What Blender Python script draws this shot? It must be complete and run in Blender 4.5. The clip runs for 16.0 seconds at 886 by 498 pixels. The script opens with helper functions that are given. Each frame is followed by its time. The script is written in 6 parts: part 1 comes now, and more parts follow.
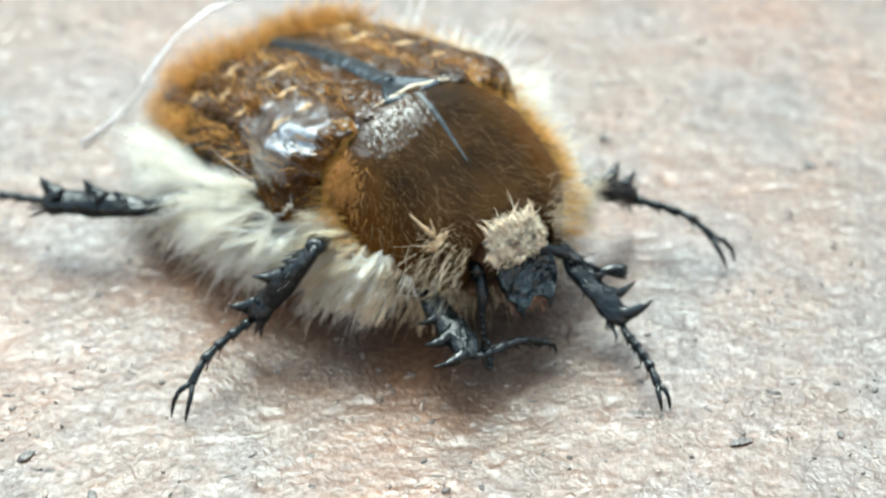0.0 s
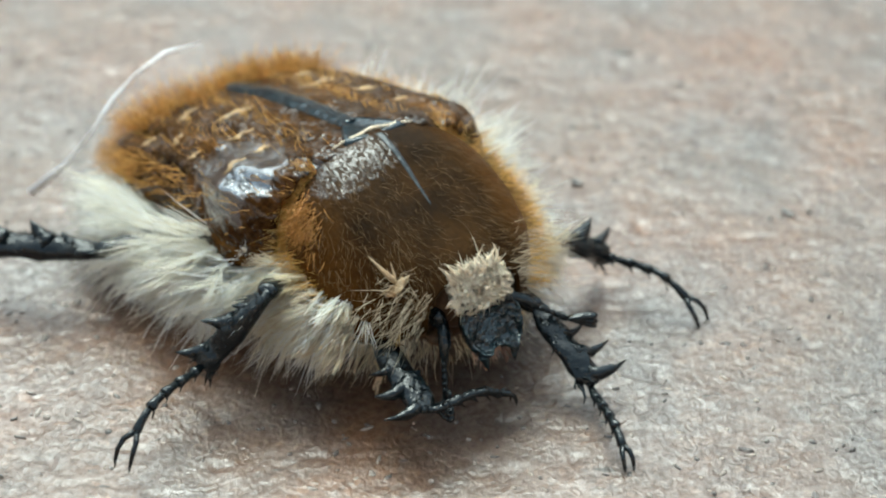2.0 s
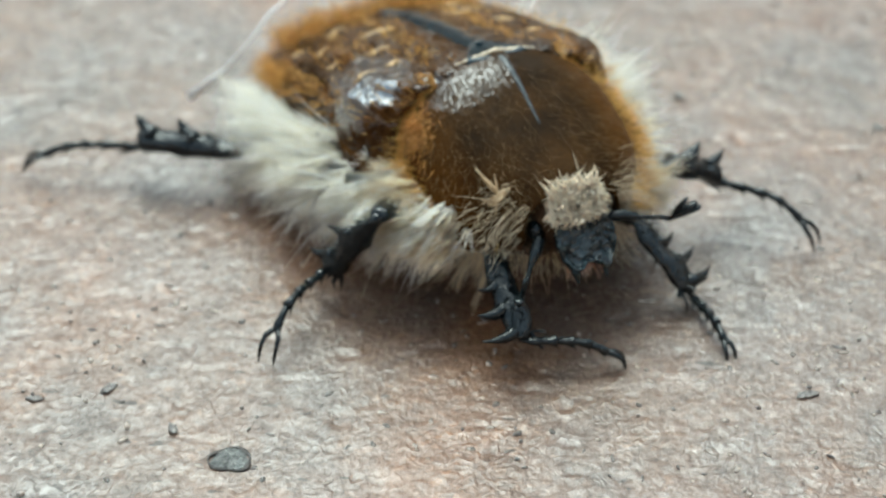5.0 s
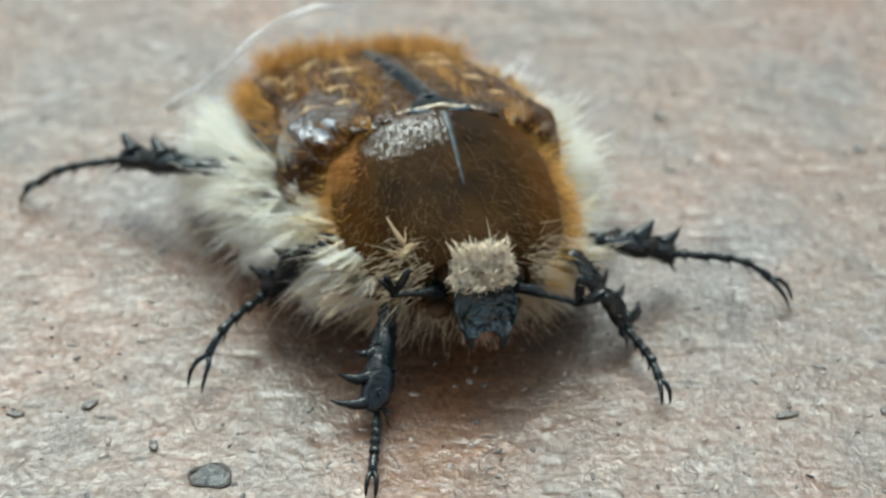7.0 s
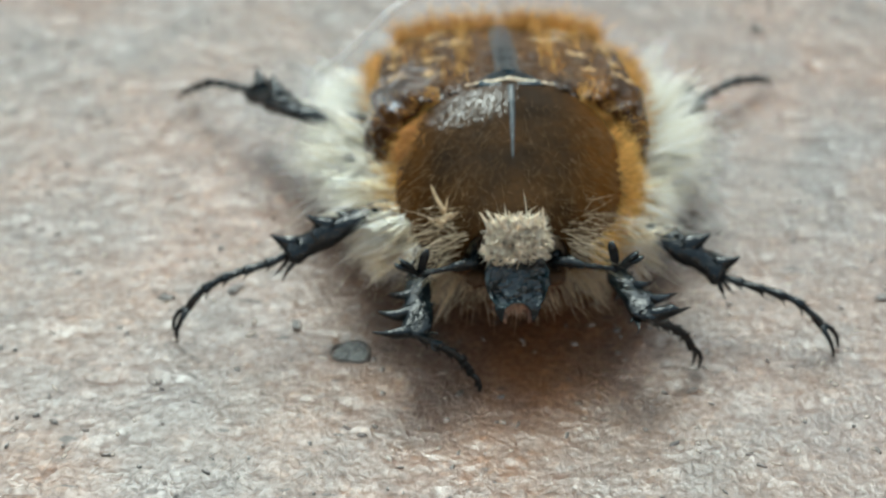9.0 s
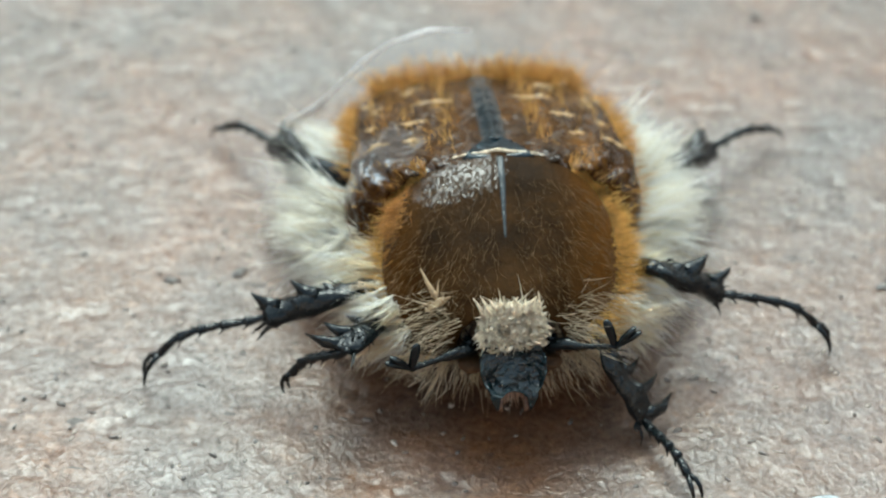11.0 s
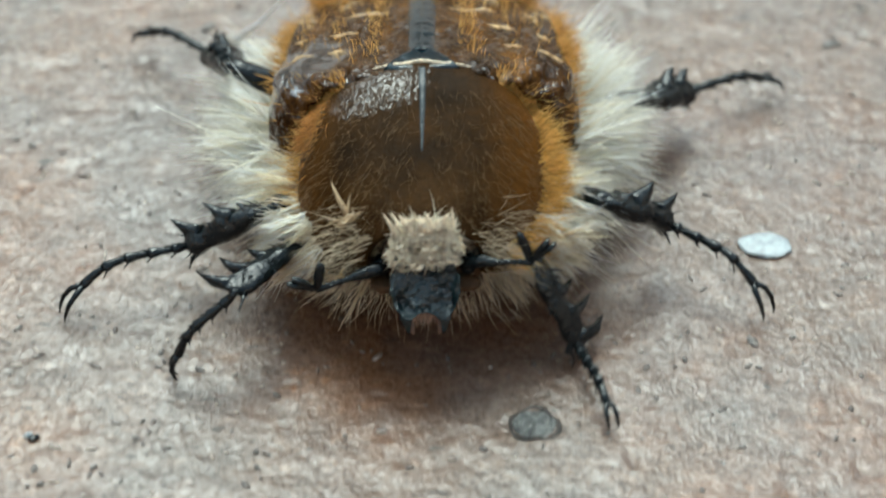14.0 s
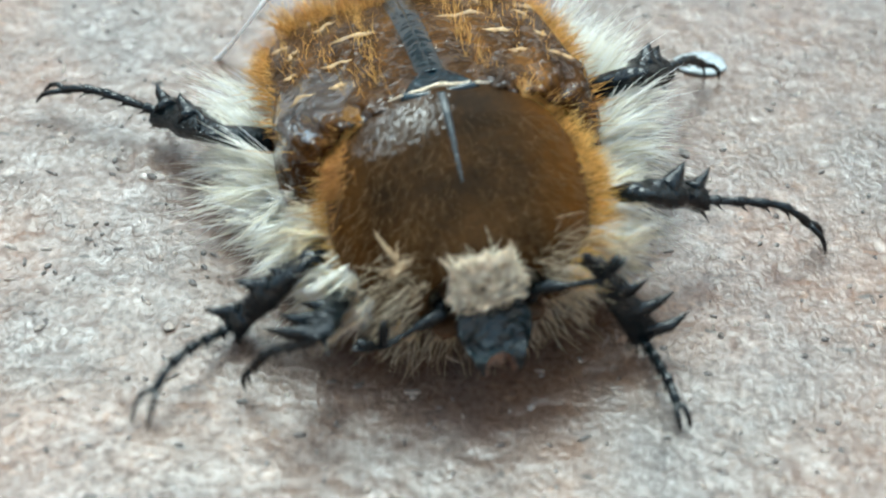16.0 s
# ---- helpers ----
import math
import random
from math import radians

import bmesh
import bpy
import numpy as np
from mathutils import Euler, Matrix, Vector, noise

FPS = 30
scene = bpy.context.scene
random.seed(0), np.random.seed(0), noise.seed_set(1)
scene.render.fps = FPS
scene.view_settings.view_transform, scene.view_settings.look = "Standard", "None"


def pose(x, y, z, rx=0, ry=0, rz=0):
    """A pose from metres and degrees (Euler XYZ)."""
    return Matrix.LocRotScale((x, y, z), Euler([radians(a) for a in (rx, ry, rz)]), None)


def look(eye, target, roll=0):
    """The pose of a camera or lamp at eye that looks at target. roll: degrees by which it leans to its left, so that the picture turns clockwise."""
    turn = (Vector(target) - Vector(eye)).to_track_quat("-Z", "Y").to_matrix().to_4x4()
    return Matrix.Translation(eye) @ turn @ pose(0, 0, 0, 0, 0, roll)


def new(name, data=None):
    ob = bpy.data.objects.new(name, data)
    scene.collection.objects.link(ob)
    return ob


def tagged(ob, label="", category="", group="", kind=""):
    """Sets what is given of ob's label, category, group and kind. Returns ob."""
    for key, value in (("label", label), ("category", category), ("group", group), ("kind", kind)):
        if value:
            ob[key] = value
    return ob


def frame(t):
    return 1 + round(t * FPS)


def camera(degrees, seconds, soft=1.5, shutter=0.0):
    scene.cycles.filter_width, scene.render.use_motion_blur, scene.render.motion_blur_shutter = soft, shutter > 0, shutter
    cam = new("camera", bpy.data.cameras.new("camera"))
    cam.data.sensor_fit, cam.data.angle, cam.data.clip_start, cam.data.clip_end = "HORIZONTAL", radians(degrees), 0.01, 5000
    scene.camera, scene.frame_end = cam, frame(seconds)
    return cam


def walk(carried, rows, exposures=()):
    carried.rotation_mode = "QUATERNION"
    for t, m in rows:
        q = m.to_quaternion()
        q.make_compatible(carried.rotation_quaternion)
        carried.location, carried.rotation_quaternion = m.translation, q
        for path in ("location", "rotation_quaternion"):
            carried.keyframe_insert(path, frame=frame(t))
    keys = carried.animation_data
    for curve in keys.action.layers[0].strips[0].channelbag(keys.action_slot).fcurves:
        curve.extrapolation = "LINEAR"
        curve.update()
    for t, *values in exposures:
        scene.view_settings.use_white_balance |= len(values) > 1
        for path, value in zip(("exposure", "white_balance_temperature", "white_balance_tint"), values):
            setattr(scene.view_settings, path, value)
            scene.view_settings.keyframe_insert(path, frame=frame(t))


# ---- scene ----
MM = 0.001
LENS = 20.0
cam = camera(LENS, 16.0, soft=2.1, shutter=0.5)
# the lens's shallow focus, one setting for the whole shot
cam.data.dof.use_dof = True
cam.data.dof.focus_distance = 0.0434
cam.data.dof.aperture_fstop = 138.0


def eye(x, y, z, yaw, down, roll):
    """Camera pose: millimetres, turn about the vertical, tilt below the horizon, roll."""
    return pose(x * MM, y * MM, z * MM, 90 - down, 0, yaw) @ pose(0, 0, 0, 0, 0, roll)


def stand(x, y, z, yaw, nod, lean):
    """Beetle pose: millimetres, heading, nod and lean in degrees."""
    return pose(x * MM, y * MM, z * MM, 0, 0, yaw) @ pose(0, 0, 0, nod, 0, 0) @ pose(0, 0, 0, 0, lean, 0)


def limb(ax, ay, az, bx, by, bz):
    """Pose of a leg piece that starts at a and points its x axis to b, with z as far up as it can be."""
    a, b = Vector((ax, ay, az)) * MM, Vector((bx, by, bz)) * MM
    x = (b - a).normalized()
    up = Vector((0, 0, 1)) if abs(x.z) < 0.9 else Vector((0, 1, 0.2)).normalized()
    y = up.cross(x).normalized()
    z = x.cross(y)
    m = Matrix((x, y, z)).transposed().to_4x4()
    m.translation = a
    return m


walk(cam, [
    (0, eye(-0.000, -41.451, 27.544, 0.298, 33.598, -1.207)),
    (0.5, eye(0.053, -41.518, 27.416, 0.105, 33.325, -0.942)),
    (1, eye(-0.247, -42.388, 27.500, 0.489, 33.107, -0.919)),
    (1.5, eye(0.097, -41.614, 27.348, 0.452, 32.800, -0.654)),
    (2, eye(0.490, -39.835, 26.489, -0.015, 32.553, -0.266)),
    (2.5, eye(0.352, -39.935, 26.478, 0.430, 32.964, -0.441)),
    (3, eye(0.094, -41.207, 27.236, 0.551, 33.475, -0.476)),
    (3.5, eye(0.005, -42.189, 27.773, 0.532, 33.579, -0.353)),
    (4, eye(-0.352, -42.663, 27.818, 1.136, 33.925, -0.572)),
    (4.2, eye(-0.460, -42.739, 27.814, 1.332, 34.011, -0.541)),
    (6.3, eye(-0.396, -42.096, 27.864, 1.911, 34.592, -0.458)),
    (6.5, eye(-0.485, -42.426, 27.776, 1.592, 34.136, -0.169)),
    (7, eye(-0.517, -42.622, 27.868, 1.115, 33.882, 0.258)),
    (7.5, eye(-0.542, -42.453, 27.803, 0.791, 33.825, 0.574)),
    (8, eye(-0.473, -42.509, 27.794, 1.008, 33.650, 0.376)),
    (8.5, eye(-0.848, -44.783, 27.935, 2.710, 33.574, -0.592)),
    (8.7, eye(-1.857, -46.067, 28.376, 2.374, 34.408, -0.685)),
    (10.8, eye(-2.513, -46.458, 28.763, 1.571, 34.978, 0.333)),
    (11, eye(-2.680, -46.373, 28.871, 1.390, 35.175, 0.511)),
    (11.5, eye(-2.647, -46.225, 28.714, 1.419, 35.391, 0.491)),
    (12, eye(-2.522, -48.071, 28.646, 1.504, 36.170, 0.569)),
    (12.5, eye(-2.077, -48.378, 28.521, 1.690, 36.725, 0.530)),
    (13, eye(-1.941, -48.367, 28.476, 1.450, 37.093, 0.753)),
    (13.5, eye(-1.800, -48.351, 28.350, 1.413, 37.409, 0.822)),
    (13.7, eye(-1.781, -48.472, 28.226, 1.469, 37.616, 0.698)),
    (14, eye(-1.633, -49.101, 28.201, 1.553, 38.305, 0.765)),
    (14.5, eye(-1.578, -50.426, 28.173, 1.891, 39.349, 0.719)),
    (15, eye(-1.302, -51.089, 28.188, 1.938, 39.951, 0.779)),
    (15.5, eye(-0.774, -51.253, 28.509, 1.697, 40.684, 0.916)),
    (16, eye(-0.354, -51.214, 28.351, 1.804, 40.992, 0.890)),
], exposures=[
    (0, 2.15, 5720, -11),
    (0.5, 1.75, 5820, -11),
    (1, 1.58, 5820, -11),
    (1.5, 1.43, 5820, -11),
    (2, 1.65, 5820, -11),
    (2.5, 1.48, 5820, -11),
    (4.2, 1.48, 5820, -11),
    (6.3, 1.71, 5820, -11),
    (7, 1.48, 5820, -11),
    (7.5, 1.47, 5820, -11),
    (8, 1.84, 5820, -11),
    (8.5, 1.52, 5820, -11),
    (11, 1.55, 5820, -11),
    (12, 1.65, 5820, -11),
    (12.5, 1.65, 5820, -11),
    (13, 1.40, 5820, -11),
    (13.5, 1.65, 5820, -11),
    (14, 1.42, 5820, -11),
    (14.5, 1.70, 5520, -11),
    (15, 1.60, 5520, -11),
    (16, 1.67, 5520, -11),
])

# ---- light: a bright overcast sky, brightest behind the beetle
world = bpy.data.worlds.new("overcast_sky")
scene.world = world
world.use_nodes = True
wn = world.node_tree
sky = wn.nodes.new("ShaderNodeTexSky")
sky.sky_type = "NISHITA"
sky.sun_disc = False
sky.sun_elevation = radians(60)
sky.sun_rotation = radians(-10)
sky.dust_density = 4.0
sky.air_density = 0.7
sky.ozone_density = 0.6
cloud = wn.nodes.new("ShaderNodeHueSaturation")
cloud.inputs["Saturation"].default_value = 0.6
wn.links.new(sky.outputs[0], cloud.inputs["Color"])
wn.links.new(cloud.outputs[0], wn.nodes["Background"].inputs[0])
wn.nodes["Background"].inputs[1].default_value = 0.145
sun = new("sun", bpy.data.lights.new("sun", "SUN"))
sun.data.energy = 0.33
sun.data.angle = radians(26)
sun.data.color = (1.0, 0.97, 0.93)
sun.matrix_world = look((-0.087, 0.492, 0.866), (0, 0, 0))

# ---- materials


def material(name):
    m = bpy.data.materials.new(name)
    m.use_nodes = True
    nt = m.node_tree
    return m, nt, nt.nodes["Principled BSDF"]


def node(nt, kind, **values):
    n = nt.nodes.new(kind)
    for key, value in values.items():
        n.inputs[key].default_value = value
    return n


def noise_node(nt, size, detail=3.0, rough=0.55, stretch=(1, 1, 1)):
    """Noise whose features are about size millimetres wide, in the object's own space."""
    tc = nt.nodes.new("ShaderNodeTexCoord")
    mp = nt.nodes.new("ShaderNodeMapping")
    mp.inputs["Scale"].default_value = stretch
    n = node(nt, "ShaderNodeTexNoise", Scale=1000.0 / size, Detail=detail, Roughness=rough)
    nt.links.new(tc.outputs["Object"], mp.inputs["Vector"])
    nt.links.new(mp.outputs["Vector"], n.inputs["Vector"])
    return n


def ramp(nt, source, stops):
    r = nt.nodes.new("ShaderNodeValToRGB")
    while len(r.color_ramp.elements) < len(stops):
        r.color_ramp.elements.new(0.5)
    for e, (p, c) in zip(r.color_ramp.elements, stops):
        e.position, e.color = p, (*c, 1)
    nt.links.new(source, r.inputs["Fac"])
    return r


def mix(nt, fac, a, b, mode="MIX"):
    x = nt.nodes.new("ShaderNodeMix")
    x.data_type, x.blend_type = "RGBA", mode
    for value, socket in ((fac, x.inputs[0]), (a, x.inputs[6]), (b, x.inputs[7])):
        if hasattr(value, "is_output"):
            nt.links.new(value, socket)
        elif isinstance(value, tuple):
            socket.default_value = (*value, 1)
        else:
            socket.default_value = value
    return x.outputs[2]


def bump(nt, bsdf, sources):
    last = None
    for source, strength, depth in sources:
        b = node(nt, "ShaderNodeBump", Strength=strength, Distance=depth * MM)
        nt.links.new(source, b.inputs["Height"])
        if last:
            nt.links.new(last, b.inputs["Normal"])
        last = b.outputs["Normal"]
    nt.links.new(last, bsdf.inputs["Normal"])


def chitin(name, dark, light, size, rough, coat=0.3, relief=0.5, depth=0.03, grain=0.12, gloss=0.5):
    """Beetle cuticle: two tones in patches, punctured and softly glossy."""
    m, nt, p = material(name)
    big, small = noise_node(nt, size), noise_node(nt, grain, 2.0)
    tone = ramp(nt, big.outputs["Fac"], [(0.3, dark), (0.7, light)])
    fine = ramp(nt, small.outputs["Fac"], [(0.35, (0.72, 0.7, 0.68)), (0.65, (1.1, 1.05, 1.0))])
    nt.links.new(mix(nt, 1.0, tone.outputs[0], fine.outputs[0], "MULTIPLY"), p.inputs["Base Color"])
    rr = ramp(nt, small.outputs["Fac"], [(0.3, (rough * 0.75,) * 3), (0.7, (min(1, rough * 1.35),) * 3)])
    nt.links.new(rr.outputs[0], p.inputs["Roughness"])
    p.inputs["Coat Weight"].default_value = coat
    p.inputs["Specular IOR Level"].default_value = gloss
    p.inputs["Coat Roughness"].default_value = rough * 0.8
    bump(nt, p, [(big.outputs["Fac"], relief * 0.6, depth * 3), (small.outputs["Fac"], relief, depth)])
    return m


def hair_material(name, root, tip, through_light=0.35):
    """Hair that varies strand by strand and lets some light through."""
    m, nt, p = material(name)
    geo = nt.nodes.new("ShaderNodeNewGeometry")
    tone = ramp(nt, geo.outputs["Random Per Island"], [(0.0, root), (0.55, tip), (1.0, tuple(min(1, c * 1.15) for c in tip))])
    nt.links.new(tone.outputs[0], p.inputs["Base Color"])
    p.inputs["Roughness"].default_value = 0.45
    p.inputs["Specular IOR Level"].default_value = 0.35
    tr = nt.nodes.new("ShaderNodeBsdfTranslucent")
    nt.links.new(tone.outputs[0], tr.inputs["Color"])
    mx = nt.nodes.new("ShaderNodeMixShader")
    mx.inputs[0].default_value = through_light
    out = nt.nodes["Material Output"]
    nt.links.new(p.outputs[0], mx.inputs[1])
    nt.links.new(tr.outputs[0], mx.inputs[2])
    nt.links.new(mx.outputs[0], out.inputs["Surface"])
    return m


def pronotum_material():
    """Dull hair-clad brown cuticle, rubbed bare and shiny on one rear shoulder."""
    m, nt, p = material("pronotum_cuticle")
    big, small = noise_node(nt, 1.0), noise_node(nt, 0.09, 2.0)
    scratch = noise_node(nt, 0.13, 3.0, 0.7, (1.5, 0.7, 1))
    tone = ramp(nt, big.outputs["Fac"], [(0.3, (0.014, 0.0070, 0.0020)), (0.7, (0.044, 0.021, 0.0055))])
    fine = ramp(nt, small.outputs["Fac"], [(0.35, (0.78, 0.77, 0.75)), (0.65, (1.15, 1.12, 1.1))])
    tc = nt.nodes.new("ShaderNodeTexCoord")
    xyz = nt.nodes.new("ShaderNodeSeparateXYZ")
    nt.links.new(tc.outputs["Object"], xyz.inputs[0])
    ab = nt.nodes.new("ShaderNodeMath")
    ab.operation = "ABSOLUTE"
    mid_x = node(nt, "ShaderNodeMath")
    mid_x.operation = "SUBTRACT"
    mid_x.inputs[1].default_value = 0.35 * MM
    nt.links.new(xyz.outputs[0], mid_x.inputs[0])
    nt.links.new(mid_x.outputs[0], ab.inputs[0])
    far = node(nt, "ShaderNodeMapRange")
    far.inputs["From Min"].default_value = 1.2 * MM
    far.inputs["From Max"].default_value = 2.2 * MM
    nt.links.new(ab.outputs[0], far.inputs["Value"])
    thin = mix(nt, far.outputs[0], tone.outputs[0], (0.10, 0.041, 0.007))
    nt.links.new(mix(nt, 1.0, thin, fine.outputs[0], "MULTIPLY"), p.inputs["Base Color"])
    mp = nt.nodes.new("ShaderNodeMapping")
    mp.vector_type = "TEXTURE"
    mp.inputs["Location"].default_value = (1.0 * MM, 2.25 * MM, 3.6 * MM)
    mp.inputs["Scale"].default_value = (1.25 * MM, 0.85 * MM, 1.3 * MM)
    ball = nt.nodes.new("ShaderNodeTexGradient")
    ball.gradient_type = "SPHERICAL"
    nt.links.new(tc.outputs["Object"], mp.inputs["Vector"])
    nt.links.new(mp.outputs["Vector"], ball.inputs["Vector"])
    add = nt.nodes.new("ShaderNodeMath")
    add.operation = "MULTIPLY_ADD"
    nt.links.new(scratch.outputs["Fac"], add.inputs[0])
    add.inputs[1].default_value = 1.3
    nt.links.new(ball.outputs["Fac"], add.inputs[2])
    worm = noise_node(nt, 0.12, 2.0, 0.5, (1.2, 0.6, 1))
    worm.inputs["Distortion"].default_value = 1.8
    broken = ramp(nt, worm.outputs["Fac"], [(0.46, (0.08, 0.08, 0.08)), (0.56, (1, 1, 1))])
    patch = ramp(nt, add.outputs[0], [(0.9, (0, 0, 0)), (1.15, (1, 1, 1))])
    worn = mix(nt, 1.0, patch.outputs[0], broken.outputs[0], "MULTIPLY")
    rough = mix(nt, worn, (0.42, 0.42, 0.42), (0.2, 0.2, 0.2))
    nt.links.new(rough, p.inputs["Roughness"])
    spec = mix(nt, worn, (0.03, 0.03, 0.03), (0.68, 0.68, 0.68))
    nt.links.new(spec, p.inputs["Specular IOR Level"])
    bump(nt, p, [(scratch.outputs["Fac"], 0.5, 0.06), (small.outputs["Fac"], 0.3, 0.02)])
    return m


def elytra_material():
    """Translucent dark amber wing case, glossy and finely wrinkled, bare and polished on the shoulders."""
    m, nt, p = material("elytra_cuticle")
    big, wave, small = noise_node(nt, 0.9, 3.0, 0.6, (1.6, 0.4, 1)), noise_node(nt, 0.42, 3.0, 0.6, (1.2, 0.6, 1)), noise_node(nt, 0.10, 3.0, 0.6, (1.2, 0.7, 1))
    tone = ramp(nt, big.outputs["Fac"], [(0.32, (0.018, 0.009, 0.0032)), (0.52, (0.050, 0.023, 0.0065)), (0.7, (0.125, 0.057, 0.013))])
    fine = ramp(nt, small.outputs["Fac"], [(0.35, (0.5, 0.48, 0.45)), (0.65, (1.35, 1.3, 1.25))])
    c = mix(nt, 1.0, tone.outputs[0], fine.outputs[0], "MULTIPLY")
    tc = nt.nodes.new("ShaderNodeTexCoord")
    mp = nt.nodes.new("ShaderNodeMapping")
    mp.vector_type = "TEXTURE"
    mp.inputs["Location"].default_value = (2.15 * MM, 0.65 * MM, 3.0 * MM)
    mp.inputs["Scale"].default_value = (1.15 * MM, 1.3 * MM, 1.2 * MM)
    ball = nt.nodes.new("ShaderNodeTexGradient")
    ball.gradient_type = "SPHERICAL"
    nt.links.new(tc.outputs["Object"], mp.inputs["Vector"])
    nt.links.new(mp.outputs["Vector"], ball.inputs["Vector"])
    add = nt.nodes.new("ShaderNodeMath")
    add.operation = "MULTIPLY_ADD"
    nt.links.new(wave.outputs["Fac"], add.inputs[0])
    add.inputs[1].default_value = 0.9
    nt.links.new(ball.outputs["Fac"], add.inputs[2])
    bare = ramp(nt, add.outputs[0], [(0.6, (0, 0, 0)), (0.72, (1, 1, 1))])
    nt.links.new(mix(nt, bare.outputs[0], c, (0.010, 0.009, 0.008)), p.inputs["Base Color"])
    wet = noise_node(nt, 0.22, 2.0, 0.5, (1.1, 0.7, 1))
    wet.inputs["Distortion"].default_value = 1.2
    gloss = ramp(nt, wet.outputs["Fac"], [(0.5, (0.03, 0.03, 0.03)), (0.58, (0.7, 0.7, 0.7))])
    p.inputs["Roughness"].default_value = 0.16
    nt.links.new(mix(nt, bare.outputs[0], gloss.outputs[0], (0.8, 0.8, 0.8)), p.inputs["Specular IOR Level"])
    polish = ramp(nt, wet.outputs["Fac"], [(0.33, (0.1, 0.1, 0.1)), (0.42, (1, 1, 1))])
    nt.links.new(mix(nt, 1.0, bare.outputs[0], polish.outputs[0], "MULTIPLY"), p.inputs["Coat Weight"])
    p.inputs["Coat IOR"].default_value = 2.3
    p.inputs["Coat Roughness"].default_value = 0.08
    bump(nt, p, [(wave.outputs["Fac"], 1.0, 0.2), (small.outputs["Fac"], 0.8, 0.04)])
    dents = node(nt, "ShaderNodeBump", Strength=0.8, Distance=0.14 * MM)
    nt.links.new(noise_node(nt, 0.6, 1.0, 0.4).outputs["Fac"], dents.inputs["Height"])
    nt.links.new(dents.outputs["Normal"], p.inputs["Coat Normal"])
    return m


def ground_material():
    """Red-brown terracotta board under a thin weathered glaze that mirrors the sky dully."""
    m, nt, p = material("weathered_terracotta")
    wide = noise_node(nt, 6.0, 3.0)
    mid = noise_node(nt, 0.9, 4.0, 0.6)
    fine = noise_node(nt, 0.12, 3.0, 0.6, (1.0, 0.85, 1))
    speck = noise_node(nt, 0.42, 2.0, 0.5, (0.6, 1.2, 1))
    curl = noise_node(nt, 0.23, 1.0, 0.4, (1.0, 0.75, 1))
    curl.inputs["Distortion"].default_value = 1.6
    tc = nt.nodes.new("ShaderNodeTexCoord")
    # flakes: small cells, each with a tone and a tilt of its own
    warp = noise_node(nt, 0.35, 2.0, 0.5)
    wmix = nt.nodes.new("ShaderNodeMix")
    wmix.data_type = "VECTOR"
    wmix.inputs["Factor"].default_value = 0.0003
    nt.links.new(tc.outputs["Object"], wmix.inputs[4])
    nt.links.new(warp.outputs["Color"], wmix.inputs[5])
    flake = node(nt, "ShaderNodeTexVoronoi", Scale=1000.0 / 0.16)
    nt.links.new(wmix.outputs[1], flake.inputs["Vector"])
    sep = nt.nodes.new("ShaderNodeSeparateColor")
    nt.links.new(flake.outputs["Color"], sep.inputs[0])
    base = ramp(nt, wide.outputs["Fac"], [(0.34, (0.138, 0.052, 0.013)), (0.48, (0.116, 0.050, 0.017)), (0.62, (0.094, 0.050, 0.025))])
    # thin grey-blue lime bloom in soft patches
    bloom = noise_node(nt, 3.2, 3.0, 0.6, (1, 0.8, 1))
    veil = ramp(nt, bloom.outputs["Fac"], [(0.38, (0.10, 0.10, 0.10)), (0.66, (0.50, 0.50, 0.50))])
    lime = mix(nt, veil.outputs[0], base.outputs[0], (0.066, 0.072, 0.074))
    tone = ramp(nt, mid.outputs["Fac"], [(0.3, (0.86, 0.84, 0.83)), (0.5, (1.0, 0.99, 0.98)), (0.72, (1.1, 1.11, 1.11))])
    c = mix(nt, 1.0, lime, tone.outputs[0], "MULTIPLY")
    fl = ramp(nt, sep.outputs[0], [(0.0, (0.78, 0.77, 0.76)), (0.4, (0.96, 0.96, 0.96)), (0.9, (1.08, 1.09, 1.1)), (1.0, (1.45, 1.5, 1.52))])
    c = mix(nt, 1.0, c, fl.outputs[0], "MULTIPLY")
    f = ramp(nt, fine.outputs["Fac"], [(0.36, (0.6, 0.58, 0.57)), (0.46, (0.97, 0.97, 0.97)), (0.54, (1.03, 1.03, 1.03)), (0.64, (1.2, 1.22, 1.24))])
    c = mix(nt, 0.7, c, f.outputs[0], "MULTIPLY")
    # short curled cracks, and dark pits here and there
    crack = ramp(nt, curl.outputs["Fac"], [(0.455, (1, 1, 1)), (0.478, (0.62, 0.60, 0.58)), (0.49, (0.62, 0.60, 0.58)), (0.515, (1, 1, 1)), (0.60, (1, 1, 1)), (0.625, (1.28, 1.29, 1.3)), (0.65, (1, 1, 1))])
    patchy = noise_node(nt, 1.5, 2.0, 0.6)
    where = ramp(nt, patchy.outputs["Fac"], [(0.40, (0.3, 0.3, 0.3)), (0.60, (1, 1, 1))])
    curled = mix(nt, where.outputs[0], (0.5, 0.5, 0.5), curl.outputs["Fac"])
    c = mix(nt, where.outputs[0], c, mix(nt, 1.0, c, crack.outputs[0], "MULTIPLY"))
    d = ramp(nt, speck.outputs["Fac"], [(0.27, (0.85, 0.85, 0.85)), (0.31, (0, 0, 0))])
    c = mix(nt, d.outputs[0], c, (0.05, 0.04, 0.034))
    nt.links.new(c, p.inputs["Base Color"])
    p.inputs["Roughness"].default_value = 0.55
    p.inputs["Specular IOR Level"].default_value = 0.35
